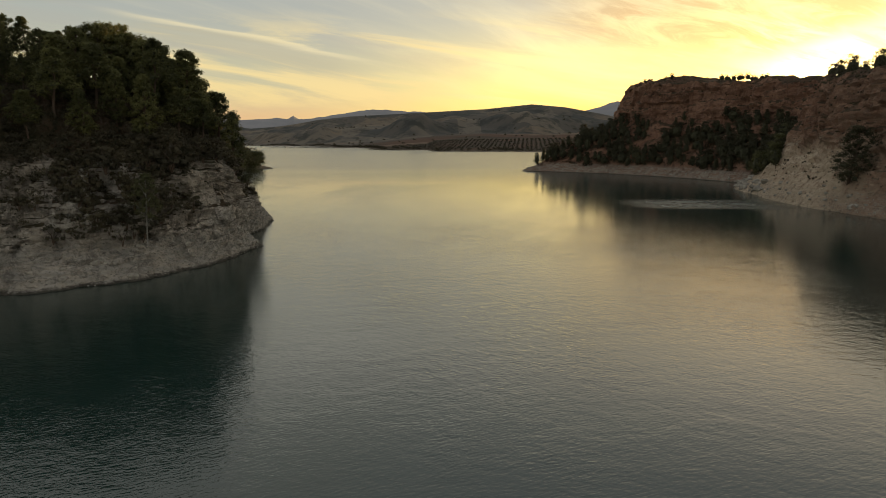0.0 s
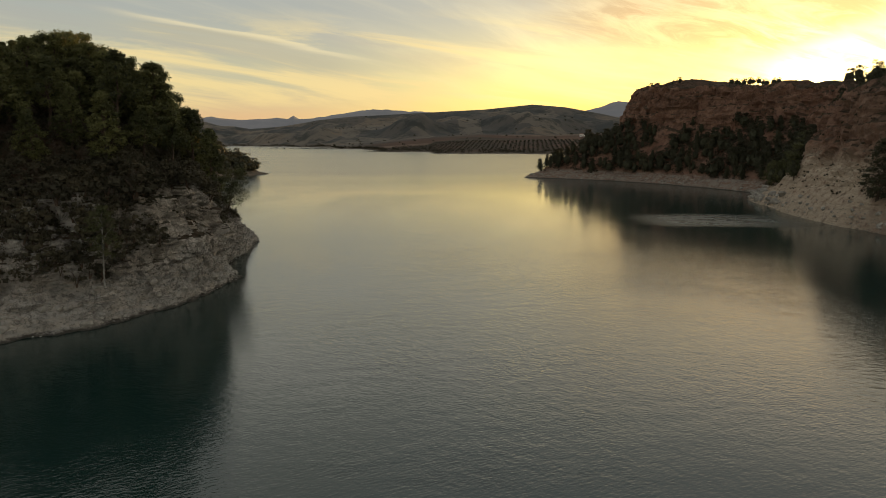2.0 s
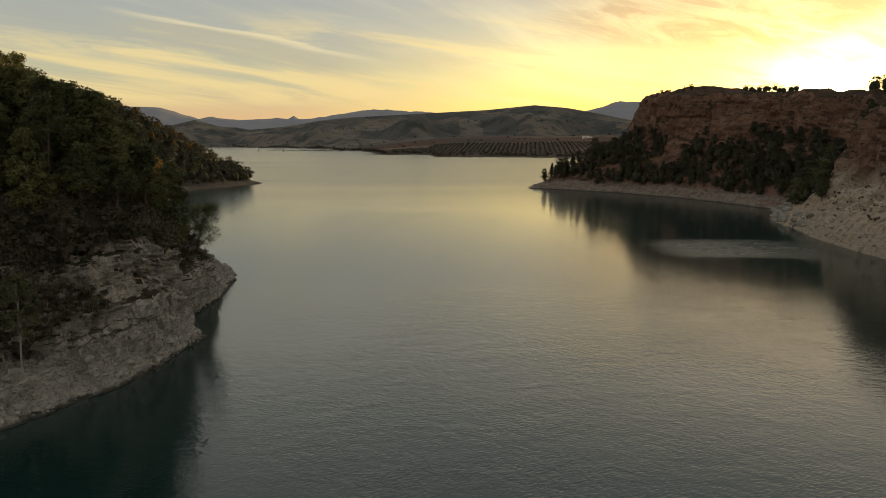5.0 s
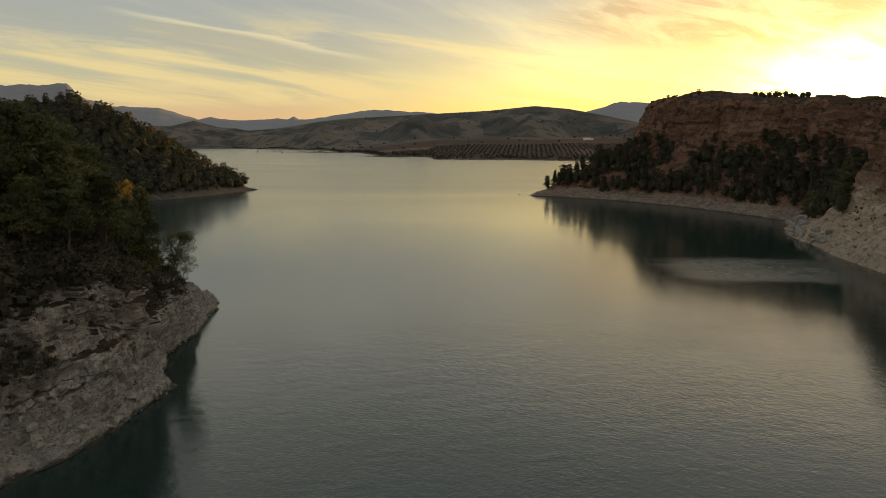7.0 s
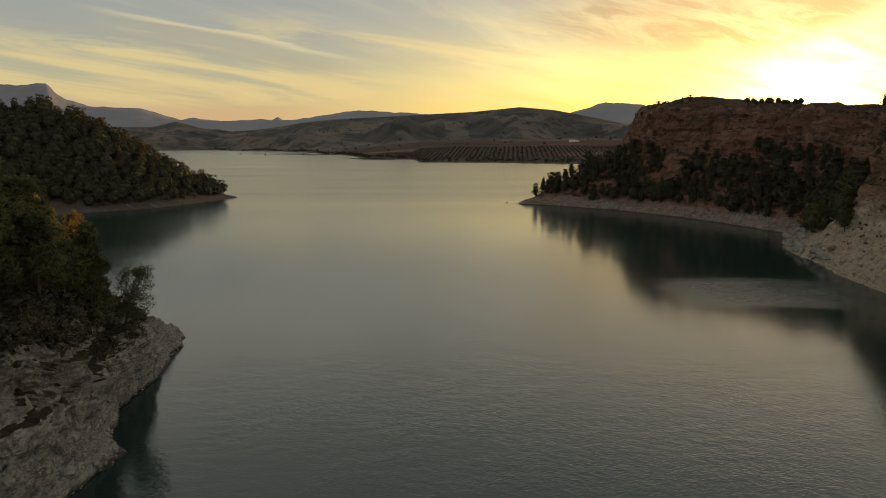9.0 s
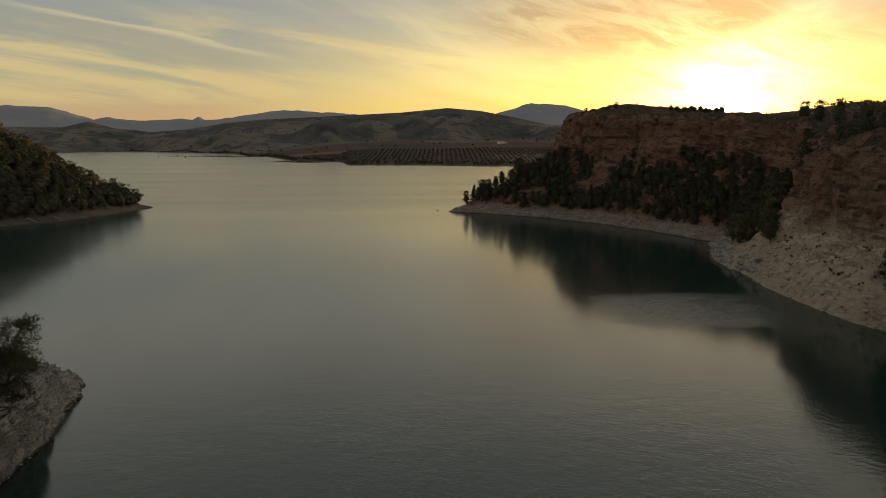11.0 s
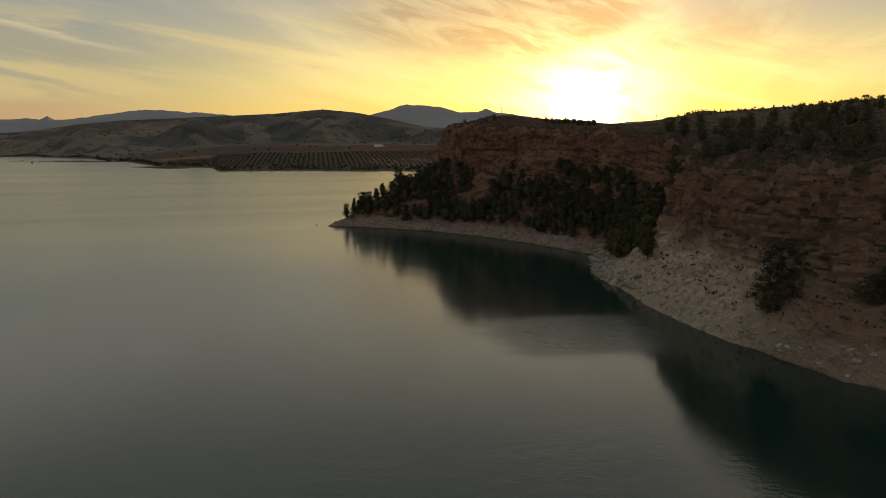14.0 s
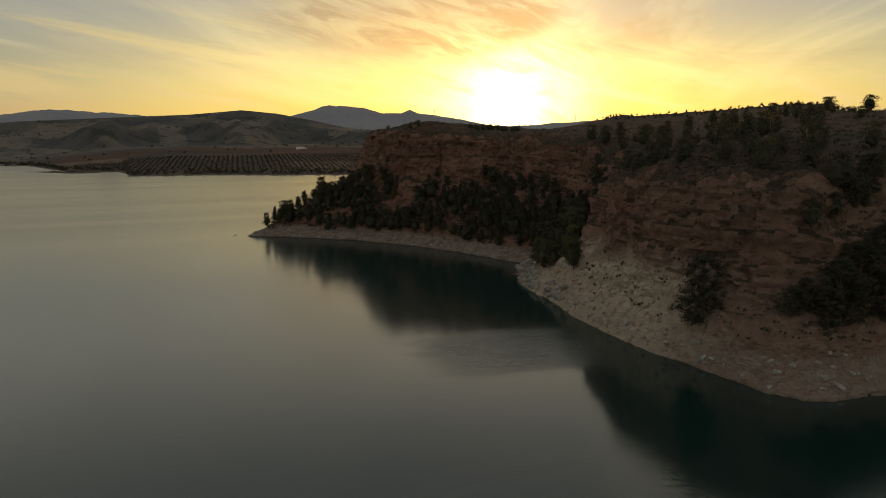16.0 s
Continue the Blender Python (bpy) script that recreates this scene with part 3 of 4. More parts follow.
EAST_RIM = [(308, 592, 42), (190, 484, 44), (124, 432, 46), (113, 421, 47), (108.5, 412, 48.5), (109.5, 404, 49.5), (111.5, 394, 50), (122, 379, 48), (136, 361, 47), (149, 338, 46.5), (158, 313, 45), (159, 291, 43), (152, 271, 40), (143, 255, 37), (130, 241, 34), (123.5, 228, 35.5), (120.5, 213, 36), (119.5, 201, 36.5), (119, 190, 37), (120, 181, 37), (122.5, 174, 36.5), (130, 169, 33), (136, 168, 29), (144, 168, 26), (156, 167, 24), (184, 163, 24), (258, 138, 24)]
EAST_TOP = [(330, 560, 50), (215, 460, 53), (150, 425, 55), (140, 418, 55), (136, 413, 55), (137, 408, 55), (142, 402, 54.5), (152, 392, 50.5), (166, 376, 48.5), (182, 352, 47.5), (194, 325, 46.5), (196, 300, 45.5), (188, 280, 44.5), (178, 262, 43.5), (168, 246, 42.5), (162, 232, 45), (158, 218, 45), (156, 205, 45), (155, 195, 44.5), (156, 187, 44), (158, 180, 43), (163, 176, 41), (168, 174, 39), (175, 173, 37), (186, 172, 36), (212, 168, 36), (290, 145, 36)]
EAST_PLATEAU = [(420, 620, 46), (330, 545, 48), (280, 500, 50), (262, 480, 51), (255, 470, 51), (255, 460, 51), (258, 450, 50.5), (265, 438, 50), (275, 420, 50.5), (288, 395, 52), (296, 365, 54), (298, 338, 56), (295, 312, 57), (292, 290, 57), (288, 270, 57), (285, 254, 57), (283, 240, 57), (282, 228, 57), (282, 218, 56.5), (283, 210, 56), (285, 202, 55), (289, 197, 54), (293, 194, 53), (300, 192, 52), (310, 190, 51), (335, 185, 51), (400, 165, 51)]
EAST_RIDGE = [(350, 820, 38.0), (400, 760, 42.0), (430, 700, 46.0), (440, 660, 60.0), (440, 635, 66.3), (440, 615, 66.7), (442, 600, 66.0), (446, 580, 66.9), (452, 550, 67.8), (458, 520, 68.6), (465, 490, 70.5), (470, 460, 71.4), (472, 440, 70.2), (474, 425, 66.1), (475, 410, 63.0), (476, 398, 61.5), (478, 386, 61.0), (480, 374, 60.5), (482, 364, 61.0), (484, 356, 61.5), (486, 348, 62.0), (490, 340, 62.0), (494, 332, 62.0), (500, 326, 62.0), (510, 318, 62.0), (530, 305, 62.0), (560, 280, 62.0)]
EAST_BACK = [(x + 160, y + 60, -5) for x, y, z in EAST_RIDGE]
east = Loft([under(EAST_SHORE), EAST_SHORE, EAST_BAND, EAST_FOOT, EAST_RIM, EAST_TOP, EAST_PLATEAU, EAST_RIDGE, EAST_BACK], 0.9, [5, 14, 26, 26, 18, 20, 20, 6])
east.roughen([0.3, 0.5, 0.7, 2.3, 2.3, 0.8, 0.8, 1.0, 1.0], 11.0, 11, 0.6, 5.0, (2.75, 4.4))
east.terrace((1.0, 2.2), 1.0, 0.8, 87)
east.build("headland_east", EAST_ROCK, "red sandstone bluff above a pale bare shore")


# far land: one sheet from the lake bed to the horizon, round the lake's middle
def far_shore(az):
    return np.interp(az, [-180, -60, -40, -18, -15.6, -13, -11.5, -9, -7.35, -7, -6, -4, -1.3, -0.8, 2, 5.5, 10, 14, 20, 60, 90, 180],
                     [620, 900, 2100, 2000, 1900, 1820, 1720, 1500, 1400, 1330, 1200, 1095, 1055, 942, 930, 925, 890, 885, 880, 1000, 620, 620])


def near_hills(az):
    """How far the range of farmed hills stands above eye level."""
    return np.interp(az, [-60, -30, -22, -20.2, -18.5, -16, -13.5, -10.6, -7.8, -4, 0.7, 3.6, 7.5, 10.2, 13, 16, 20, 30, 40, 60],
                     [20, 22, 18, 29, 16, 8, 13, 22, 28, 32, 37, 40, 48, 43, 32, 18, 8, 2, 2, 5]) / 1194


def mountains(az):
    return np.interp(az, [-70, -40, -33.4, -31.3, -30.1, -28.75, -28.5, -28.2, -27.6, -26.2, -24.2, -22.9, -21.7, -20.5, -19.9, -18.9, -17.9, -16.9, -14.8, -13.7, -12.9, -12.47, -12.0, -10.9, -7.8, -5.9, -2.1, 0.8, 6, 11, 12.6, 14.4, 16.9, 18.8, 20.3, 21, 21.8, 24.4, 28, 31, 34.9, 37.7, 42, 70],
                     [60, 82, 86, 85, 87, 90, 84, 74, 64, 52, 49, 49, 43, 35, 30, 33, 30, 27, 29, 31, 29, 35, 29, 29, 40, 45, 40, 35, 35, 36, 46, 57, 54, 44, 45, 52, 44, 37, 22, 24, 31, 36, 30, 30]) / 1194


CENTRE = (0.0, 60.0)
SPIT_WEST = (-385, 1511, -185, 1440, 26)
SPIT_EAST = (-144, 1185, -70, 1120, 20)
azs = np.radians(np.r_[np.arange(-180, -40, 3.0), np.arange(-40, 45, 0.14), np.arange(45, 180.1, 3.0)])
rad = np.r_[np.array([5.0, 200, 400, 600]), np.arange(700, 1300, 12.0), np.arange(1300, 2800, 28.0), np.arange(2800, 3701, 150.0)]
A, R = np.meshgrid(azs, rad, indexing="ij")
Ad = np.degrees(A)
px, py = CENTRE[0] + R * np.sin(A), CENTRE[1] + R * np.cos(A)
flat = np.stack([px.ravel(), py.ravel(), np.zeros(px.size)], 1)
n1, n2 = fbm(flat / 420, 4, 41).reshape(px.shape), fbm(flat / 90, 3, 47).reshape(px.shape)
inland = R - far_shore(Ad) - 9 * n2


def spit(x0, y0, x1, y1, wide):
    """How far inside a narrow tongue of land a place lies."""
    ux, uy = x1 - x0, y1 - y0
    k = np.clip(((px - x0) * ux + (py - y0) * uy) / (ux * ux + uy * uy), 0, 1)
    return wide * (0.35 + 0.65 * k) - np.hypot(px - x0 - k * ux, py - y0 - k * uy) + 3 * n2


inland = np.maximum(inland, np.maximum(spit(*SPIT_WEST), spit(*SPIT_EAST)))
land = np.clip(inland, 0, None)
low_ground = np.minimum(inland * 0.06, 1.6) + 36 * (1 - np.exp(-np.clip(land - 25, 0, None) / 420)) * (1 + 0.35 * n1) * np.interp(Ad, [-18, -6, 3, 20], [0.12, 0.45, 0.95, 1.0]) + 1.2 * n2 * np.clip(land / 120, 0, 1)
crest = 40 + near_hills(Ad) * 2350 * np.cos(np.radians(np.clip(Ad, -60, 60)) * 0.9)
start = np.maximum(1750, far_shore(Ad) + 120)
rise = np.clip((R - start) / 620, 0, 1)
rise = rise * rise * (3 - 2 * rise)
high_ground = crest * rise + (26 * n1 + 10 * n2) * rise * (1 - rise) * 4
folds = np.abs(fbm(flat / 170, 4, 53).reshape(px.shape))
middle_ridge = crest * (0.50 + 0.18 * fbm(np.stack([Ad.ravel() * 0.35, Ad.ravel() * 0, Ad.ravel() * 0 + 4.4], 1), 3, 71).reshape(px.shape)) * np.exp(-((R - start - 190 - 90 * np.sin(Ad * 0.6)) / 95) ** 2)
high_ground = np.maximum(high_ground, middle_ridge) - 9 * folds * np.minimum(1, np.maximum(rise, 0.3) * 1.5) * (rise < 0.97)
pz = np.where(inland > 0, np.maximum(low_ground, low_ground * (1 - rise) + high_ground), np.maximum(inland * 0.06, -6))
pz = np.where(R > start + 700, pz - (R - start - 700) * 0.12, pz)
behind = np.abs(Ad) > 60
pz = np.where(behind & (inland > 0), np.minimum(land * 0.18, 26 + 8 * n1), pz)
f = grid_faces(*px.shape)[:, ::-1]
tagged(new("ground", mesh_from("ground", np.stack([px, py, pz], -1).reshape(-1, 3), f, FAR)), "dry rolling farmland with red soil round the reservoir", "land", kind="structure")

# mountains on the horizon
azm = np.radians(np.arange(-62, 66, 0.12))
rm = np.array([3300, 3600, 3900, 4100, 4250, 4350, 4430, 4520, 4600.0])
A, R = np.meshgrid(azm, rm, indexing="ij")
Ad = np.degrees(A)
shape = np.interp(R, [3300, 4430, 4600], [0, 1, 0.8]) ** 1.3
pts = np.stack([np.sin(A) * R, CENTRE[1] + np.cos(A) * R, np.zeros_like(R)], -1).reshape(-1, 3)
rough_m = fbm(pts / 260, 4, 61).reshape(R.shape)
top = 36 + mountains(Ad) * 4430 * np.where(np.abs(Ad) < 45, np.cos(np.radians(Ad) * 0.9), 0.75)
spur = np.abs(fbm(pts / 90, 4, 67).reshape(R.shape))
mz = -30 + (top + 30) * shape + rough_m * 14 * (1 - shape) + rough_m * 4 + (spur - 0.35) * 8 * np.clip(top / 250, 0.2, 1.2) * shape
pts[:, 2] = mz.ravel()
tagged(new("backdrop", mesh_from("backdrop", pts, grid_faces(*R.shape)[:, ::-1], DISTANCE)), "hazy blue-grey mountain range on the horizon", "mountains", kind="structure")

wm = bmesh.new()
for x, y in ((-4800, -2500), (4800, -2500), (4800, 4800), (-4800, 4800)):
    wm.verts.new((x, y, 0))
wm.faces.new(wm.verts)
me = bpy.data.meshes.new("water")
wm.to_mesh(me)
me.materials.append(WATER)
tagged(new("water", me), "calm green reservoir water with fine wind ripples", "lake", kind="structure")


# ---- building helpers for things ----
def part(name, me, parent, label=""):
    ob = new(name, me)
    ob.parent = parent
    return tagged(ob, label) if label else ob


def tube(path, radii, sides=7):
    """A tapered tube along a path: vertices and faces."""
    path = [Vector(p) for p in path]
    verts, faces = [], []
    for k, p in enumerate(path):
        way = (path[min(k + 1, len(path) - 1)] - path[max(k - 1, 0)]).normalized()
        a = way.orthogonal().normalized()
        b = way.cross(a)
        verts += [p + (a * math.cos(q) + b * math.sin(q)) * radii[k] for q in (2 * math.pi * i / sides for i in range(sides))]
    for k in range(len(path) - 1):
        for i in range(sides):
            j = (i + 1) % sides
            faces.append((k * sides + i, k * sides + j, (k + 1) * sides + j, (k + 1) * sides + i))
    faces.append(tuple(range((len(path) - 1) * sides, len(path) * sides)))
    return verts, faces


def merge(pieces):
    verts, faces = [], []
    for v, f in pieces:
        o = len(verts)
        verts += list(v)
        faces += [tuple(i + o for i in q) for q in f]
    return verts, faces


def leaves(rng, centres, radii, count, size, slim=0.5, lift=0.4):
    """Clumps of small pointed leaf blades round the centres."""
    c = np.repeat(np.array(centres, float), count, 0)
    r = np.repeat(np.array(radii, float), count)
    d = rng.normal(size=c.shape)
    d /= np.linalg.norm(d, axis=1, keepdims=True)
    p = c + d * (r * rng.uniform(0.35, 1.18, len(r)))[:, None] * np.array((1, 1, 0.8))
    out = d + rng.normal(size=c.shape) * 0.45 + np.array((0, 0, lift))
    out /= np.linalg.norm(out, axis=1, keepdims=True)
    a = np.cross(out, rng.normal(size=c.shape))
    a /= np.linalg.norm(a, axis=1, keepdims=True)
    b = np.cross(out, a)
    a = a + out * rng.uniform(-0.2, 0.6, len(r))[:, None]
    s = (size * rng.uniform(0.6, 1.3, len(r)))[:, None]
    blade = np.stack([p - a * s * 0.5 + b * s * 0.5 * slim, p + a * s * 0.5, p - a * s * 0.5 - b * s * 0.5 * slim], 1).reshape(-1, 3)
    return blade, np.arange(len(blade)).reshape(-1, 3)


def lump(cuts):
    """A rounded quad ball: unit vertices and faces."""
    bm = bmesh.new()
    bmesh.ops.create_cube(bm, size=2.0)
    if cuts:
        bmesh.ops.subdivide_edges(bm, edges=bm.edges[:], cuts=cuts, use_grid_fill=True)
    bm.verts.index_update()
    v = np.array([tuple(q.co.normalized()) for q in bm.verts])
    f = np.array([[q.index for q in p.verts] for p in bm.faces])
    bm.free()
    return v, np.concatenate([f[:, (0, 1, 2)], f[:, (0, 2, 3)]])


LUMP, FINE_LUMP, COARSE_LUMP = lump(1), lump(3), lump(0)


def hearts(rng, centres, radii, full=0.86, shape=None, knob=0.26):
    """A solid lump at the heart of each clump of foliage, knobbly and uneven."""
    v, f = shape or LUMP
    c, r = np.array(centres, float), np.array(radii, float).reshape(len(centres), -1)
    k = 1 + rng.uniform(-knob, knob, (len(c), len(v), 1))
    verts = c[:, None] + v[None] * k * (r * full)[:, None, :]
    faces = f[None] + (np.arange(len(c)) * len(v))[:, None, None]
    return verts.reshape(-1, 3), faces.reshape(-1, 3)


def joined(*pieces):
    vs, fs, o = [], [], 0
    for v, f in pieces:
        vs.append(v), fs.append(f + o)
        o += len(v)
    return np.concatenate(vs), np.concatenate(fs)


def pine(name, seed, clumps, blades, size, lean=0.0, broad=1.0, bare=0.2, leaf=PINE, bark=BARK, limbs=12, cone=0.5, stout=1.0, puff=0.11, slim=0.45, dense="whole", core=0.44):
    """A tree one metre high, to be scaled: crooked trunk with limbs, and a feathery crown of plumes with gaps between them."""
    rng = np.random.default_rng(seed)
    root = new(name)
    sway = rng.normal(0, 0.014, (6, 2)).cumsum(0)
    sway[0] = 0
    path = [(sway[k][0] + lean * (k / 5) ** 2, sway[k][1], k / 5 * 0.93 - 0.05) for k in range(6)]
    pieces = [tube(path, [stout * r for r in (0.019, 0.016, 0.013, 0.010, 0.006, 0.002)], 7)]
    axis = lambda h: np.array([np.interp(h, [q[2] for q in path], [q[i] for q in path]) for i in range(3)])
    lobes = rng.uniform(0, 6.28, 3)
    centres, radii = [], []
    for k in range(clumps):
        f = (k + rng.random()) / clumps
        h = bare + (0.97 - bare) * f
        turn = k * 2.39996 + rng.uniform(-0.4, 0.4)
        # widest low in the crown, rounded at the top, lobed round the trunk
        girth = broad * 0.27 * ((1 - f) ** cone) * min(1.0, 0.55 + 3.0 * f) * (1 + 0.22 * math.sin(2 * turn + lobes[0]) + 0.18 * math.sin(7 * f + lobes[1]))
        out = max(0.0, girth - 0.5 * puff) * math.sqrt(rng.uniform(0.06 if broad > 1.4 else 0.3, 1.0))
        c = axis(h) + np.array((math.cos(turn) * out, math.sin(turn) * out, 0.10 * out / 0.27))
        centres.append(c)
        radii.append(puff * rng.uniform(0.8, 1.2) * (0.5 + 0.5 * broad) * (1.0 - 0.42 * f))
        if k % max(1, clumps // limbs) == 0:
            base = axis(max(bare * 0.8, h - 0.10))
            pieces.append(tube([base, (base + c) / 2 + (0, 0, 0.01), c], [0.007 * stout, 0.005 * stout, 0.002], 5))
    v, f = merge(pieces)
    part("trunk", mesh_from("trunk", v, f, bark), root)
    # dark solid cores added to give the crown its inner shade
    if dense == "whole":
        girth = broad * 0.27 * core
        part("inner_crown", mesh_from("inner_crown", *hearts(rng, [axis(0.5 * bare + 0.40)], [(girth, girth, (0.9 - bare) * 0.38)], 1.0, FINE_LUMP, 0.22), CROWN_SHADE, False), root)
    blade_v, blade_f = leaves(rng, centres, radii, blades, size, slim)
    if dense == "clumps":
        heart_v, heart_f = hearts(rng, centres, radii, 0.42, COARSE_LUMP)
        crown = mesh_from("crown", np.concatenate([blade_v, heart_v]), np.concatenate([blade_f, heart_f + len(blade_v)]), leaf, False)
        crown.materials.append(CROWN_SHADE)
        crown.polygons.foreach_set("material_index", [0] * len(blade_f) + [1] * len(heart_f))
    else:
        crown = mesh_from("crown", blade_v, blade_f, leaf, False)
    part("crown", crown, root)
    return root


def bush_parts(rng, clumps, blades, size, full=0.6, shape=None):
    """A low bush half a metre in radius: clump centres on a dome."""
    centres, radii = [], []
    for j in range(clumps):
        q, h = rng.uniform(0, 6.28), rng.random()
        r = 0.42 * math.sqrt(1 - h * h * 0.8) * rng.uniform(0.5, 1.1)
        centres.append((math.cos(q) * r, math.sin(q) * r, 0.08 + 0.55 * h * rng.uniform(0.6, 1.1)))
        radii.append(rng.uniform(0.12, 0.22))
    tufts = leaves(rng, centres, radii, blades, size, 0.6)
    return joined(hearts(rng, centres, radii, full, shape), tufts) if full else tufts


def bush(name, seed, clumps=14, blades=20, size=0.085, leaf=SHRUB):
    rng = np.random.default_rng(seed)
    root = new(name)
    stems = [tube([(0, 0, -0.25), (math.cos(k * 1.7) * 0.1, math.sin(k * 1.7) * 0.1, 0.2), (math.cos(k * 1.7) * 0.26, math.sin(k * 1.7) * 0.26, 0.42)], [0.03, 0.02, 0.006], 5) for k in range(4)]
    part("stem", mesh_from("stem", *merge(stems), BARK), root)
    part("foliage", mesh_from("foliage", *bush_parts(rng, clumps, blades, size, 0.6, COARSE_LUMP), leaf, False), root)
    return root


def stuff(name, spots, make, mat, label, category):
    """Many alike small plants or stones joined into one mesh. spots: x, y, z, size."""
    rng = np.random.default_rng(len(spots))
    kinds = [make(rng) for _ in range(5)]
    vs, fs, o = [], [], 0
    for k, (x, y, z, s) in enumerate(spots):
        v, f = kinds[k % 5]
        q = rng.uniform(0, 6.28)
        turn = np.array(((math.cos(q), -math.sin(q), 0), (math.sin(q), math.cos(q), 0), (0, 0, 1)))
        vs.append(np.asarray(v) @ turn.T * s + (x, y, z))
        fs.append(np.asarray(f) + o)
        o += len(v)
    me = mesh_from(name, np.concatenate(vs), np.concatenate(fs), mat, False)
    return tagged(new(name, me), label, category, kind="stuff")


def wood(name, kinds, places, label):
    """Trees too many and too far off to tell apart, joined into one mesh. places: x, y, z, height, width."""
    rng = np.random.default_rng(len(places))
    mats, stock = [], []
    for k in kinds:
        pieces = []
        for o in k.children:
            me = o.data
            v = np.empty(len(me.vertices) * 3)
            me.vertices.foreach_get("co", v)
            if me.materials[0] not in mats:
                mats.append(me.materials[0])
            pieces.append((v.reshape(-1, 3), [tuple(p.vertices) for p in me.polygons], mats.index(me.materials[0])))
        stock.append(pieces)
    vs, fs, ms, o = [], [], [], 0
    for k, (x, y, z, h, wide) in enumerate(places):
        q = rng.uniform(0, 6.28)
        turn = np.array(((math.cos(q) * wide, -math.sin(q) * wide, 0), (math.sin(q) * wide, math.cos(q) * wide, 0), (0, 0, 1)))
        for v, f, m in stock[k % len(stock)]:
            vs.append(v @ turn.T * h + (x, y, z))
            fs += [tuple(i + o for i in g) for g in f]
            ms += [m] * len(f)
            o += len(v)
    me = bpy.data.meshes.new(name)
    me.from_pydata(np.concatenate(vs).tolist(), [], fs)
    for m in mats:
        me.materials.append(m)
    me.polygons.foreach_set("material_index", ms)
    me.update()
    return tagged(new(name, me), label, "trees", kind="stuff")


def stand(kind, x, y, z, height, rng, tilt=4.0, wide=1.0):
    s = Matrix.Diagonal((height * wide, height * wide, height, 1))
    return copy_thing(kind, pose(x, y, z, rng.uniform(-tilt, tilt), rng.uniform(-tilt, tilt), rng.uniform(0, 360)) @ s)


def scatter(loft, rng, stations, levels, gap, tries, keep=None):
    """Spots on a piece of land, no two nearer than gap."""
    out = []
    for _ in range(tries):
        s, l = rng.uniform(*stations), rng.uniform(*levels)
        if keep and not keep(s, l):
            continue
        p = loft.at(s, l)
        if p[2] > 0.6 and all((p[0] - q[0]) ** 2 + (p[1] - q[1]) ** 2 > gap * gap for q in out):
            out.append(p)
    return out


def retire(kinds):
    for k in kinds:
        for o in (*k.children_recursive, k):
            bpy.data.objects.remove(o)


# ---- west headland: pine wood above the cliff ----
rng = np.random.default_rng(7)
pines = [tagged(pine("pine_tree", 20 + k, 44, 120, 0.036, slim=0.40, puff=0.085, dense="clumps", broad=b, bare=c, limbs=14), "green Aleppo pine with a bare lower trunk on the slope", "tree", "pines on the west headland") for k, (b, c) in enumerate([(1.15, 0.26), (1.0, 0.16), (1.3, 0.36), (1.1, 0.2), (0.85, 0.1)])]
west_spots = scatter(west, rng, (1.8, 14.5), (3.30, 5.0), 3.7, 2600)
for k, (x, y, z) in enumerate(west_spots):
    stand(pines[k % 5], x, y, z - 0.15, rng.uniform(8.0, 12.6) * (0.72 if z < 13 else 1.0) * (0.78 if x < -60 else 1.0), rng, 5, rng.uniform(1.0, 1.3))
for x, y, z, h in ((-47.5, 125.5, 21.0, 13.5), (-50.5, 122.5, 23.0, 13.8), (-54.0, 120.0, 25.0, 13.2), (-47.0, 129.5, 19.5, 12.4), (-57.5, 117.5, 27.0, 12.6)):
    stand(pines[2], x, y, z, h, rng, 4, 1.15)
tall = stand(pines[4], -42.6, 137.8, 11.2, 15.2, rng, 1, 0.95)
tagged(tall, "tall slender dark pine near the point", "tree")

bushes = [tagged(bush("bush", 50 + k), "dark evergreen bush rooted in the cliff ledges", "bush", "bushes on the west cliff") for k in range(3)]
ledge = scatter(west, rng, (1.5, 6.0), (2.3, 3.25), 1.2, 260) + scatter(west, rng, (6.0, 9.2), (2.85, 3.4), 1.3, 90) + scatter(west, rng, (9.2, 14.0), (2.55, 3.4), 1.3, 160) + scatter(west, rng, (3.2, 5.3), (1.98, 3.05), 0.8, 330)
for k, (x, y, z) in enumerate(ledge):
    stand(bushes[k % 3], x, y, z - 0.2, rng.uniform(1.4, 3.4), rng, 14, rng.uniform(0.9, 1.4))
for k, (x, y, z) in enumerate(scatter(west, rng, (3.7, 5.4), (2.04, 3.0), 1.7, 110)):
    stand(bushes[k % 3], x, y, z - 0.3, rng.uniform(2.6, 4.6), rng, 10, rng.uniform(1.0, 1.4))
under_spots = [(x, y, z - 0.2, rng.uniform(1.2, 3.2)) for x, y, z in scatter(west, rng, (1.8, 14.5), (3.0, 4.9), 1.2, 1000) + scatter(west, rng, (1.8, 14.5), (2.95, 3.6), 0.9, 1000) + scatter(west, rng, (1.8, 5.2), (2.5, 3.3), 0.8, 600) + scatter(west, rng, (9.0, 14.5), (2.5, 3.3), 0.8, 450) + scatter(west, rng, (2.5, 5.8), (2.72, 3.5), 1.1, 200) + scatter(west, rng, (5.8, 9.5), (2.92, 3.5), 1.1, 160) + scatter(west, rng, (2.2, 5.6), (2.2, 3.1), 0.9, 420) + scatter(west, rng, (2.0, 12.0), (3.0, 3.9), 0.8, 900)]
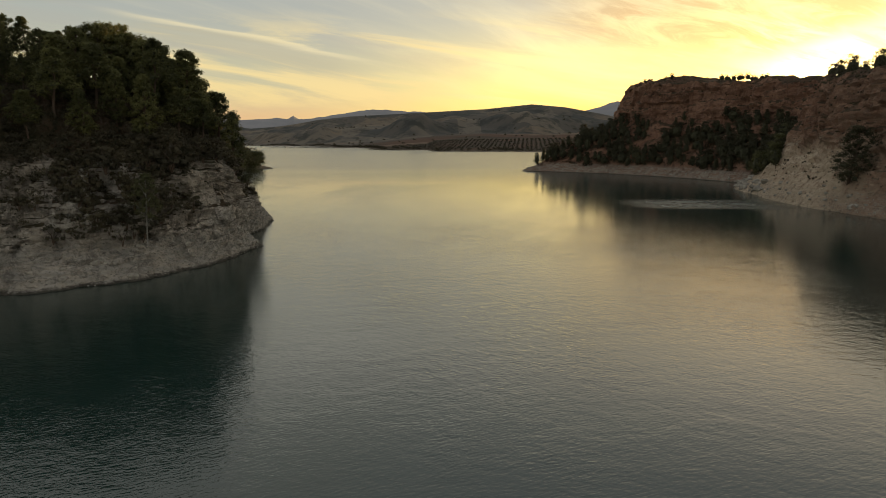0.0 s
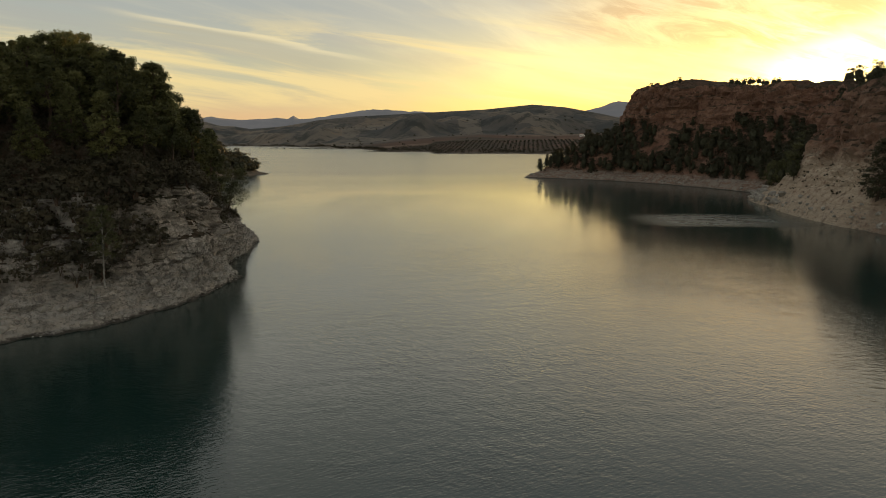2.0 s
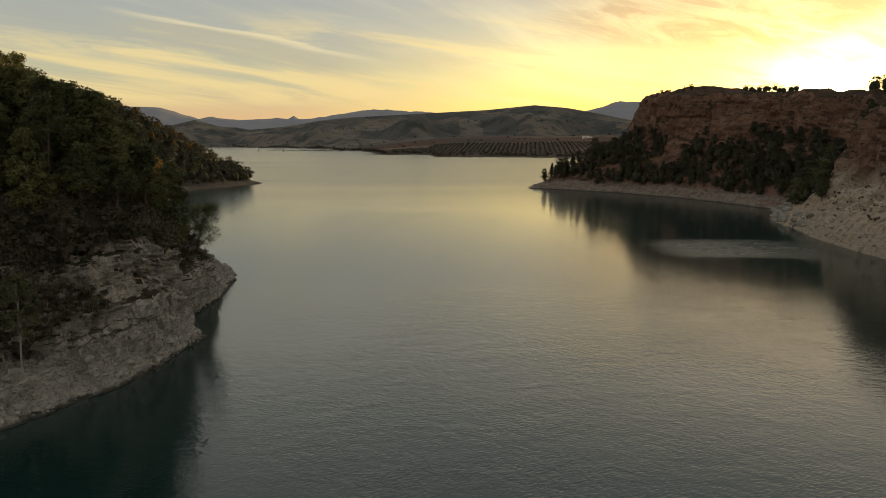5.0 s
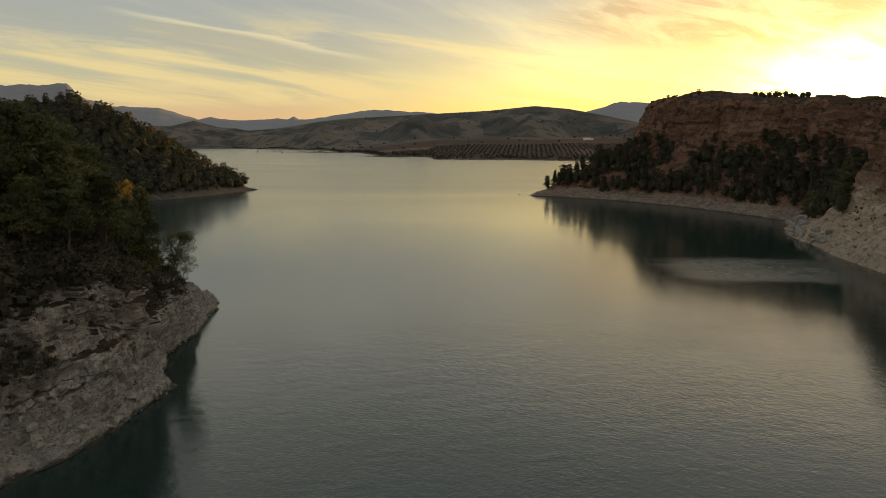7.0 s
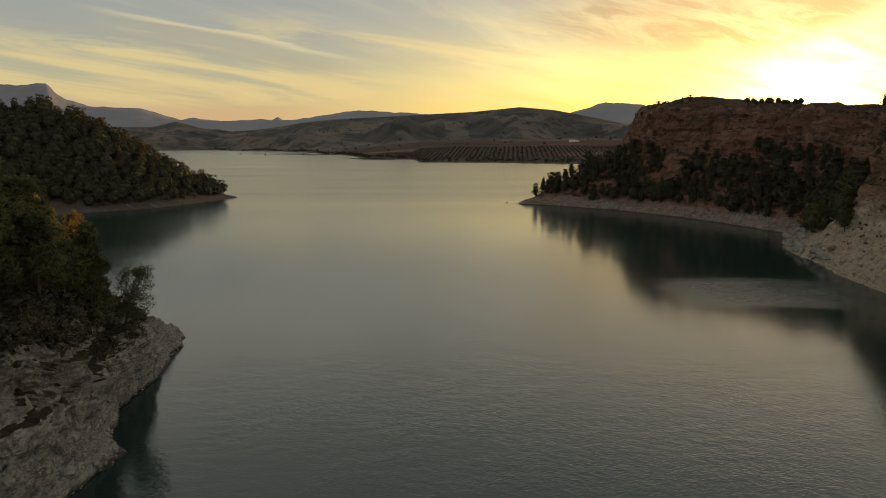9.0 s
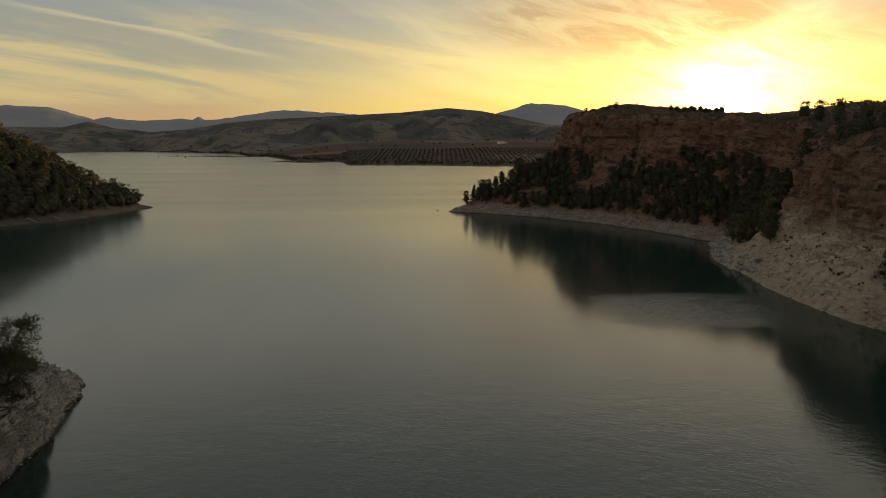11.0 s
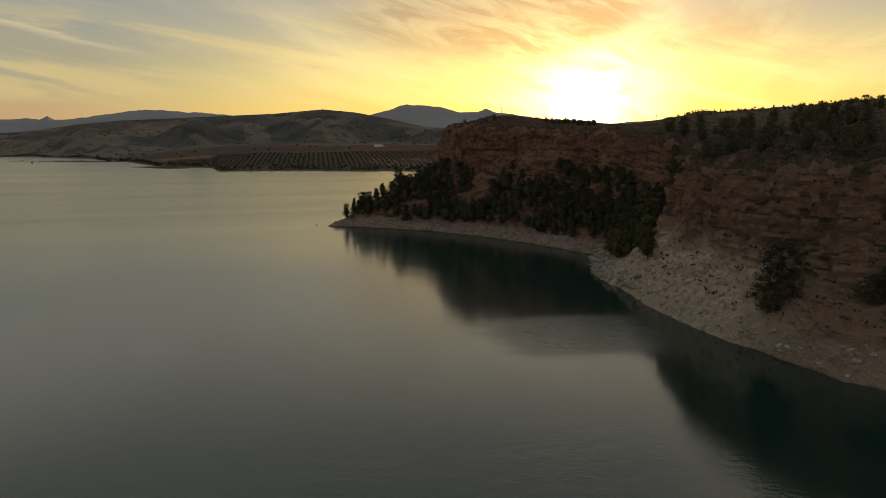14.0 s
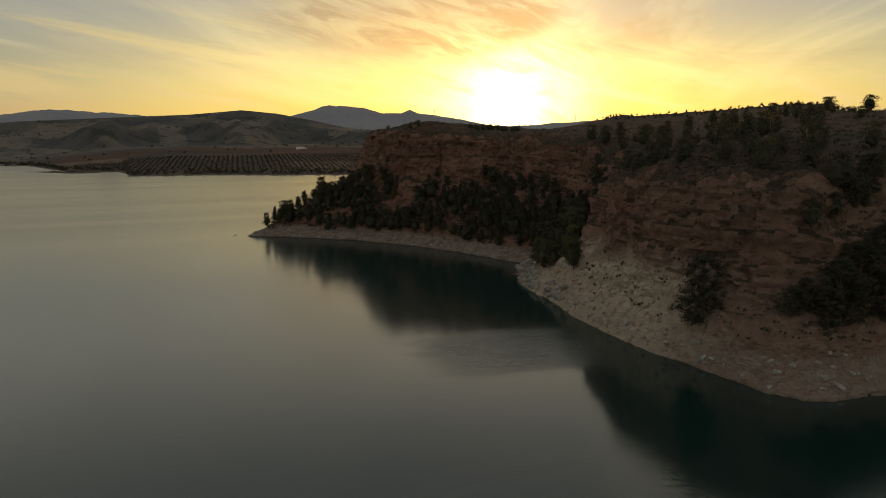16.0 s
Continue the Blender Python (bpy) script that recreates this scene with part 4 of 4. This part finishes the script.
stuff("undergrowth", under_spots, lambda r: bush_parts(r, 6, 14, 0.12, 0), SHRUB, "dark low scrub under the pines", "scrub")

poplar = tagged(pine("poplar_tree", 71, 44, 44, 0.030, dense="", puff=0.07, broad=0.8, bare=0.3, leaf=BROAD, bark=PALE_BARK, limbs=14, stout=0.55), "slender poplar with a pale bare trunk on the rock shelf", "tree")
poplar.matrix_world = pose(-43.6, 98.4, 5.0, 0, 1, 30) @ Matrix.Diagonal((11, 11, 11, 1))
leaning = tagged(pine("willow_tree", 77, 60, 110, 0.030, dense="", lean=0.16, broad=1.5, bare=0.15, leaf=BROAD, limbs=12, cone=0.35), "broad leafy tree leaning out over the water", "tree")
leaning.matrix_world = pose(-43.0, 147.0, 9.0, 0, 6, 10) @ Matrix.Diagonal((9, 9, 9, 1))

# ---- hill across the cove ----
cove_pines = [tagged(pine("pine_tree", 90 + k, 20, 36, 0.070, slim=0.5, puff=0.115, broad=1.65, bare=0.03, limbs=5, cone=0.26, leaf=SHADED_PINE, core=0.64), "rounded pine in the dense wood across the cove", "tree", "pines across the cove") for k in range(4)]
cove_places = [(x, y, z - 0.2, rng.uniform(5.5, 9.5), rng.uniform(0.9, 1.2)) for x, y, z in scatter(cove, rng, (1.4, 7.3), (2.03, 4.0), 3.9, 2800)]
wood("pine_wood", cove_pines, [p for k, p in enumerate(cove_places) if p[0] < -190 or k % 3], "dense rounded pine wood covering the cove hill")
for k, (x, y, z, h, wide) in enumerate(p for k, p in enumerate(cove_places) if p[0] >= -190 and not k % 3):
    stand(cove_pines[k % 4], x, y, z, h, rng, 5, wide)
# trees whose gold is evening sun put into the leaf colour
gilded = [tagged(pine("autumn_tree", 100 + k, 30, 60, 0.046, slim=0.6, puff=0.10, broad=1.15, bare=0.15, limbs=8, cone=0.4, leaf=SUN_GILDED), "tree among the pines with golden sunlight in its leaf colour", "tree", "yellowing trees on the west bank") for k in range(2)]
for k, (x, y, z) in enumerate(scatter(cove, rng, (3.3, 6.2), (3.1, 3.95), 9.0, 60)):
    stand(gilded[k % 2], x, y, z - 0.2, rng.uniform(7.5, 9.8), rng, 4, 1.0)
for x, y, z, h in ((-50.0, 147.5, 13.6, 12.4), (-52.5, 143.0, 16.0, 12.8), (-47.6, 133.5, 17.6, 9.0)):
    stand(gilded[0], x, y, z, h, rng, 3, 0.75)
cove_spots = [(x, y, z - 0.2, rng.uniform(2.0, 4.5)) for x, y, z in scatter(cove, rng, (1.4, 7.3), (2.03, 4.0), 3.0, 700)]
stuff("undergrowth", cove_spots, lambda r: bush_parts(r, 7, 12, 0.2, 0), SHRUB, "dark scrub between the pines of the cove hill", "scrub")

# ---- east headland ----
east_pines = [tagged(pine("pine_tree", 120 + k, 26, 66, 0.053, slim=0.5, puff=0.11, broad=b, bare=0.04, limbs=5, cone=c, leaf=SHADED_PINE), "dark bushy pine on the slope under the red cliff", "tree", "pines under the red cliff") for k, (b, c) in enumerate(((1.3, 0.42), (1.7, 0.3), (1.0, 0.55), (1.5, 0.36)))]
def slope_grows(s, l):
    """Where trees stand under the cliff: in clumps, thinner towards the rim, none on the bare slips."""
    if (7.1 < s < 7.7 and l > 2.3) or (8.6 < s < 8.8 and l < 2.4) or (s > 12.4 and l < 2.4):
        return False
    p = east.at(s, l)
    clump = float(fbm(np.array([[p[0] / 17, p[1] / 17, 0.3]]), 3, 91)[0])
    top = (2.92 if s < 11.3 else 3.75) + 0.35 * clump
    return l < top and clump > -1.05 + (0.5 if l > 2.8 and s < 11.3 else 0.0) + max(0.0, s - 13.4) * 0.9


slope_places = [(x, y, z - 0.25, rng.uniform(4.5, 9.8) * (0.75 if z > 22 else 1.0), rng.uniform(0.9, 1.5)) for x, y, z in scatter(east, rng, (3.9, 14.6), (2.03, 4.1), 3.1, 4200, slope_grows)]
wood("pine_wood", east_pines, slope_places[60:], "dark bushy pines crowding the slope under the red cliff")
for k, (x, y, z, h, wide) in enumerate(slope_places[:60]):
    stand(east_pines[k % 4], x, y, z, h, rng, 5, wide)
slope_scrub = [(x, y, z - 0.2, rng.uniform(1.2, 3.4)) for x, y, z in scatter(east, rng, (3.9, 14.4), (2.03, 3.6), 1.4, 3200, slope_grows)]
stuff("undergrowth", slope_scrub, lambda r: bush_parts(r, 6, 14, 0.16, 0.5, COARSE_LUMP), SHRUB, "dark scrub filling the gaps between the slope pines", "scrub")
gully_trees = [tagged(pine("oak_tree", 130 + k, 34, 70, 0.044, slim=0.6, puff=0.11, broad=1.5, bare=0.10, limbs=8, cone=0.3, leaf=BROAD), "round olive-green holm oak in the gully beside the scree", "tree", "oaks in the east gully") for k in range(2)]
for k, (x, y, z) in enumerate(scatter(east, rng, (12.4, 14.3), (2.04, 2.85), 4.2, 90)):
    stand(gully_trees[k % 2], x, y, z - 0.3, rng.uniform(6.0, 10.5), rng, 4, rng.uniform(0.9, 1.2))
near_pines = [tagged(pine("pine_tree", 140 + k, 56, 90, 0.030, dense="clumps", slim=0.40, puff=0.09, broad=b, bare=0.05, limbs=13, leaf=SHADED_PINE), "large full-crowned dark pine on the stony slope", "tree", "large pines on the east slope") for k, b in enumerate((1.0, 1.3, 1.45))]
for kind, x, y, h, wide in ((0, 110.0, 184, 17.0, 1.3), (2, 127.0, 163.2, 13.0, 1.25), (1, 134, 163.5, 14.5, 1.3), (2, 121.5, 165.5, 7.5, 1.3), (1, 141, 163.5, 14, 1.25), (2, 149, 163, 14, 1.2), (0, 156, 165, 13, 1.4), (1, 147, 172, 10, 1.3), (2, 164, 166, 13, 1.2), (1, 138, 170, 8, 1.4), (2, 118.5, 166.3, 6.5, 1.5), (1, 124.5, 162.8, 9.5, 1.5), (0, 130.5, 161.0, 11.0, 1.4), (1, 138.0, 161.0, 9.0, 1.6)):
    g = east.grid.reshape(-1, 3)
    z = g[np.argmin((g[:, 0] - x) ** 2 + (g[:, 1] - y) ** 2 + np.where(g[:, 2] < 0.5, 1e6, 0))][2]
    stand(near_pines[kind], x, y, z - 0.3, h, rng, 3, wide)
hill_pines = [tagged(pine("pine_tree", 160 + k, 22, 54, 0.060, slim=0.5, puff=0.15, broad=1.7, bare=0.05, limbs=6, cone=0.3, leaf=SHADED_PINE), "rounded dark pine on the dry hillside", "tree", "pines on the east hillside") for k in range(3)]
for k, (x, y, z) in enumerate(scatter(east, rng, (10, 24), (4.25, 6.3), 7.0, 210)):
    stand(hill_pines[k % 3], x, y, z - 0.3, rng.uniform(3.5, 8.5), rng, 4, rng.uniform(1.0, 1.3))
for k, (x, y, z) in enumerate(scatter(east, rng, (20.8, 25.0), (3.2, 5.2), 4.6, 160)):
    stand(hill_pines[k % 3], x, y, z - 0.3, rng.uniform(4.0, 8.0), rng, 4, rng.uniform(1.1, 1.5))
olives = [tagged(pine("olive_tree", 180 + k, 7, 10, 0.13, puff=0.17, broad=1.9, bare=0.34, leaf=OLIVE, limbs=5, cone=0.3), "round grey-green olive tree on the skyline", "tree", "olive trees along the ridge") for k in range(3)]
for k, (x, y, z) in enumerate(scatter(east, rng, (3.8, 25), (6.6, 7.0), 5.0, 650)):
    stand(olives[k % 3], x, y, z - 0.2, rng.uniform(2.2, 3.6), rng, 3)
for k in range(11):
    p = east.at(7.35 + k * 0.105, 5.0 + 0.02 * (k % 3))
    stand(olives[k % 3], p[0], p[1], p[2] - 0.1, rng.uniform(4.8, 5.8), rng, 3)
for s, l, h in ((5.2, 4.3, 3.2), (6.3, 4.6, 3.6), (6.1, 4.5, 2.2), (11.2, 4.7, 3.6), (11.8, 4.9, 4.4), (12.4, 4.6, 3.8), (13.0, 5.0, 4.6), (10.4, 4.6, 3.5)):
    p = east.at(s, l)
    stand(hill_pines[0], p[0], p[1], p[2] - 0.1, h, rng, 3, 1.1)
scrub_spots = [(x, y, z - 0.15, rng.uniform(0.7, 2.2)) for x, y, z in scatter(east, rng, (3.6, 13.4), (2.05, 4.2), 1.9, 1500) + scatter(east, rng, (13, 25), (2.1, 4.0), 1.5, 420) + scatter(east, rng, (15, 25), (3.9, 5.3), 1.7, 900) + scatter(east, rng, (5, 25), (4.0, 6.4), 2.4, 2400)]
stuff("scrub", scrub_spots, lambda r: bush_parts(r, 3, 8, 0.24, 0.8, COARSE_LUMP), SHRUB, "low dry scrub dotted over the red slopes", "scrub")

retire(pines + bushes + cove_pines + gully_trees + gilded + east_pines + near_pines + hill_pines + olives)


# ---- loose stone along the shores ----
def stone_shape(r, corners=13):
    """An angular block: the hull of a few random corners."""
    bm = bmesh.new()
    size = np.array((0.55, r.uniform(0.32, 0.5), r.uniform(0.22, 0.36)))
    for p in r.normal(size=(corners, 3)):
        p = np.sign(p) * np.abs(p / np.linalg.norm(p)) ** 0.7
        bm.verts.new(tuple(p * size))
    made = bmesh.ops.convex_hull(bm, input=bm.verts)
    bmesh.ops.delete(bm, geom=[g for g in made["geom_interior"] if isinstance(g, bmesh.types.BMVert)], context="VERTS")
    bm.verts.index_update()
    v = np.array([tuple(q.co) for q in bm.verts])
    f = np.array([[q.index for q in p.verts] for p in bm.faces])
    bm.free()
    return v, f


def boulder(seed):
    return mesh_from("boulder", *stone_shape(np.random.default_rng(seed), 22), STONE, False)


rocks = [boulder(300 + k) for k in range(5)]
for loft, stations, levels, tries, lo, hi, label, group in (
        (east, (11.6, 14.5), (1.15, 1.95), 60, 1.2, 3.8, "pale angular boulder on the bare shore", "boulders on the east shore"),
        (east, (4.0, 11.5), (1.2, 1.9), 40, 0.8, 1.9, "pale stone on the bare shore", "boulders on the east shore"),
        (east, (14.5, 23.5), (1.2, 2.1), 60, 0.6, 1.9, "grey broken rock on the bare shore", "boulders on the east shore"),
        (west, (2.0, 9.0), (1.1, 1.95), 70, 0.5, 1.6, "pale limestone block fallen on the shelf", "boulders on the west shelf")):
    for x, y, z in scatter(loft, rng, stations, levels, 1.0, tries):
        ob = tagged(new("boulder", rocks[rng.integers(5)]), label, "boulder", group)
        s = rng.uniform(lo, hi)
        ob.matrix_world = pose(x, y, z, rng.uniform(-25, 25), rng.uniform(-25, 25), rng.uniform(0, 360)) @ Matrix.Diagonal((s, s, s, 1))
for x, y, z, s in ((49.5, 409.5, 0.3, 2.6), (42.0, 417.0, 0.0, 1.6), (52.0, 411.0, 1.6, 3.4)):
    ob = tagged(new("boulder", rocks[int(s) % 5]), "flat pale rock at the tip of the bare point", "boulder", "boulders on the east shore")
    ob.matrix_world = pose(x, y, z, 8, -6, 40 * s) @ Matrix.Diagonal((s, s, s * 0.8, 1))
for x0, y0, x1, y1 in ((-151, 391.5, -146, 389.5), (-142, 398.5, -138.5, 397.5)):
    za = cove.grid.reshape(-1, 3)
    z0, z1 = (za[np.argmin((za[:, 0] - x) ** 2 + (za[:, 1] - y) ** 2)][2] for x, y in ((x0, y0), (x1, y1)))
    log = new("driftwood_log", mesh_from("driftwood_log", *tube([(x0, y0, z0 + 0.5), ((x0 + x1) / 2 + 0.3, (y0 + y1) / 2, (z0 + z1) / 2 + 0.45), (x1, y1, z1 + 0.25)], [0.28, 0.24, 0.12], 8), PALE_BARK))
    tagged(log, "bleached dead trunk washed up on the bank", "log", "dead trunks on the cove bank")
for loft, stations, name_label in ((west, (0.5, 14), "small broken limestone along the waterline"), (east, (4, 25), "small pale stones along the waterline")):
    spots = [(x, y, z, rng.uniform(0.15, 0.5)) for x, y, z in (loft.at(rng.uniform(*stations), 1.04 + 0.9 * rng.random()) for _ in range(1500))]
    stuff("rubble", spots, stone_shape, STONE, name_label, "stones")


# ---- far shore ----
def ground_z(x, y):
    r, a = math.hypot(x - CENTRE[0], y - CENTRE[1]), math.atan2(x - CENTRE[0], y - CENTRE[1])
    i, j = np.interp(a, azs, np.arange(len(azs))), np.interp(r, rad, np.arange(len(rad)))
    i0, j0 = min(int(i), len(azs) - 2), min(int(j), len(rad) - 2)
    fi, fj = i - i0, j - j0
    return (pz[i0, j0] * (1 - fi) + pz[i0 + 1, j0] * fi) * (1 - fj) + (pz[i0, j0 + 1] * (1 - fi) + pz[i0 + 1, j0 + 1] * fi) * fj


def polar(az, r):
    return CENTRE[0] + r * math.sin(radians(az)), CENTRE[1] + r * math.cos(radians(az))


def small_tree(r):
    return bush_parts(r, 4, 4, 0.3, 1.0, COARSE_LUMP)


grove = []
for i in range(-18, 60):
    for j in range(34):
        x, y = 0 + i * 7.0 + j * 1.0, 985 + j * 8.0 - i * 1.0
        az, r = math.degrees(math.atan2(x - CENTRE[0], y - CENTRE[1])), math.hypot(x - CENTRE[0], y - CENTRE[1])
        if r > far_shore(az) + 45 + 18 * math.sin(i * 0.35) and rng.random() > 0.06:
            z = ground_z(x, y)
            grove.append((x + rng.normal(0, 0.9), y + rng.normal(0, 0.9), z - 0.2, rng.uniform(2.6, 3.8)))
stuff("olive_grove", grove, small_tree, OLIVE, "olive grove planted in straight rows above the far shore", "grove")
lakeside = []
for _ in range(420):
    az = rng.uniform(-9, 22)
    r = far_shore(az) + 14 + 40 * rng.random() ** 2
    x, y = polar(az, r)
    z = ground_z(x, y)
    if z > 0.2:
        lakeside.append((x, y, z - 0.2, rng.uniform(2.0, 7.0)))
stuff("lakeside_bushes", lakeside, small_tree, SHRUB, "dark bushes and reeds along the far waterline", "bushes")
line = []
for _ in range(330):
    az = rng.uniform(-17.5, -5.0)
    x, y = polar(az, far_shore(az) + 12 + 30 * rng.random() + 40 * math.sin(az * 1.7))
    z = ground_z(x, y)
    if z > 0.0:
        line.append((x, y, z - 0.3, rng.uniform(2.5, 8.0)))
for x0, y0, x1, y1, wide in (SPIT_WEST, SPIT_EAST):
    for _ in range(46):
        f = 0.2 + 0.8 * rng.random()
        x, y = x0 + (x1 - x0) * f, y0 + (y1 - y0) * f + rng.uniform(-0.3, 0.3) * wide
        if ground_z(x, y) > 0.0:
            line.append((x, y, ground_z(x, y) - 0.3, rng.uniform(1.5, 4.5)))
for _ in range(150):
    az, r = rng.uniform(-20, 22), rng.uniform(1300, 2300)
    x, y = polar(az, r)
    line.append((x, y, ground_z(x, y) - 0.3, rng.uniform(4, 9)))
stuff("far_trees", line, small_tree, SHRUB, "distant dark trees and hedges among the fields", "trees")


def box(x0, y0, z0, x1, y1, z1):
    v = [(x, y, z) for z in (z0, z1) for x, y in ((x0, y0), (x1, y0), (x1, y1), (x0, y1))]
    return v, [(3, 2, 1, 0), (4, 5, 6, 7), (0, 1, 5, 4), (1, 2, 6, 5), (2, 3, 7, 6), (3, 0, 4, 7)]


def gable(x0, y0, x1, y1, z, rise, over=0.5):
    x0, x1, y0, y1 = x0 - over, x1 + over, y0 - over, y1 + over
    ym = (y0 + y1) / 2
    v = [(x0, y0, z), (x1, y0, z), (x1, y1, z), (x0, y1, z), (x0, ym, z + rise), (x1, ym, z + rise)]
    return v, [(0, 1, 5, 4), (2, 3, 4, 5), (0, 4, 3), (1, 2, 5), (3, 2, 1, 0)]


farmhouse = new("farmhouse")
hx, hy = 280.0, 1374.0
farmhouse.matrix_world = pose(hx, hy, ground_z(hx, hy), 0, 0, -14) @ Matrix.Scale(0.78, 4)
part("wall", mesh_from("wall", *box(-12, -4, -3, 6, 4, 4.6), WHITEWASH, False), farmhouse, "whitewashed wall")
part("annex", mesh_from("annex", *box(6, -3, -3, 13, 4, 3.2), WHITEWASH, False), farmhouse)
part("roof", mesh_from("roof", *gable(-12, -4, 6, 4, 4.6, 1.8), TILE, False), farmhouse, "low tiled roof")
part("annex_roof", mesh_from("annex_roof", *gable(6, -3, 13, 4, 3.2, 1.2), TILE, False), farmhouse)
for x in (-10, -6.5, -0.5, 3):
    part("window", mesh_from("window", *box(x - 0.6, -4.06, 1.4, x + 0.6, -3.9, 2.8), GLASS_DARK, False), farmhouse)
part("door", mesh_from("door", *box(-3.6, -4.06, 0, -2.4, -3.9, 2.2), BARK, False), farmhouse)
tagged(farmhouse, "white farmhouse with a low tiled roof among the red fields", "house")

for az, r, h in ((22.24, 4390, 46), (23.05, 4390, 46), (34.6, 4390, 42), (36.0, 4390, 42)):
    x, y = polar(az, r)
    turbine = new("wind_turbine")
    base = 36 + float(mountains(az)) * 4430 * math.cos(radians(az) * 0.9) - 14
    turbine.matrix_world = pose(x, y, base, 0, 0, -az)
    part("tower", mesh_from("tower", *tube([(0, 0, 0), (0, 0, h)], [2.2, 1.3], 10), STEEL), turbine)
    part("nacelle", mesh_from("nacelle", *box(-1.6, -3, h, 1.6, 3, h + 3), STEEL, False), turbine)
    for k in range(3):
        q = radians(90 + 120 * k + az * 7)
        part("blade", mesh_from("blade", *tube([(0, -3.4, h + 1.5), (math.cos(q) * 9, -3.4, h + 1.5 + math.sin(q) * 9), (math.cos(q) * 20, -3.4, h + 1.5 + math.sin(q) * 20)], [0.8, 1.1, 0.3], 6), STEEL), turbine)
    tagged(turbine, "distant wind turbine on the mountain ridge", "turbine", "wind turbines on the horizon")
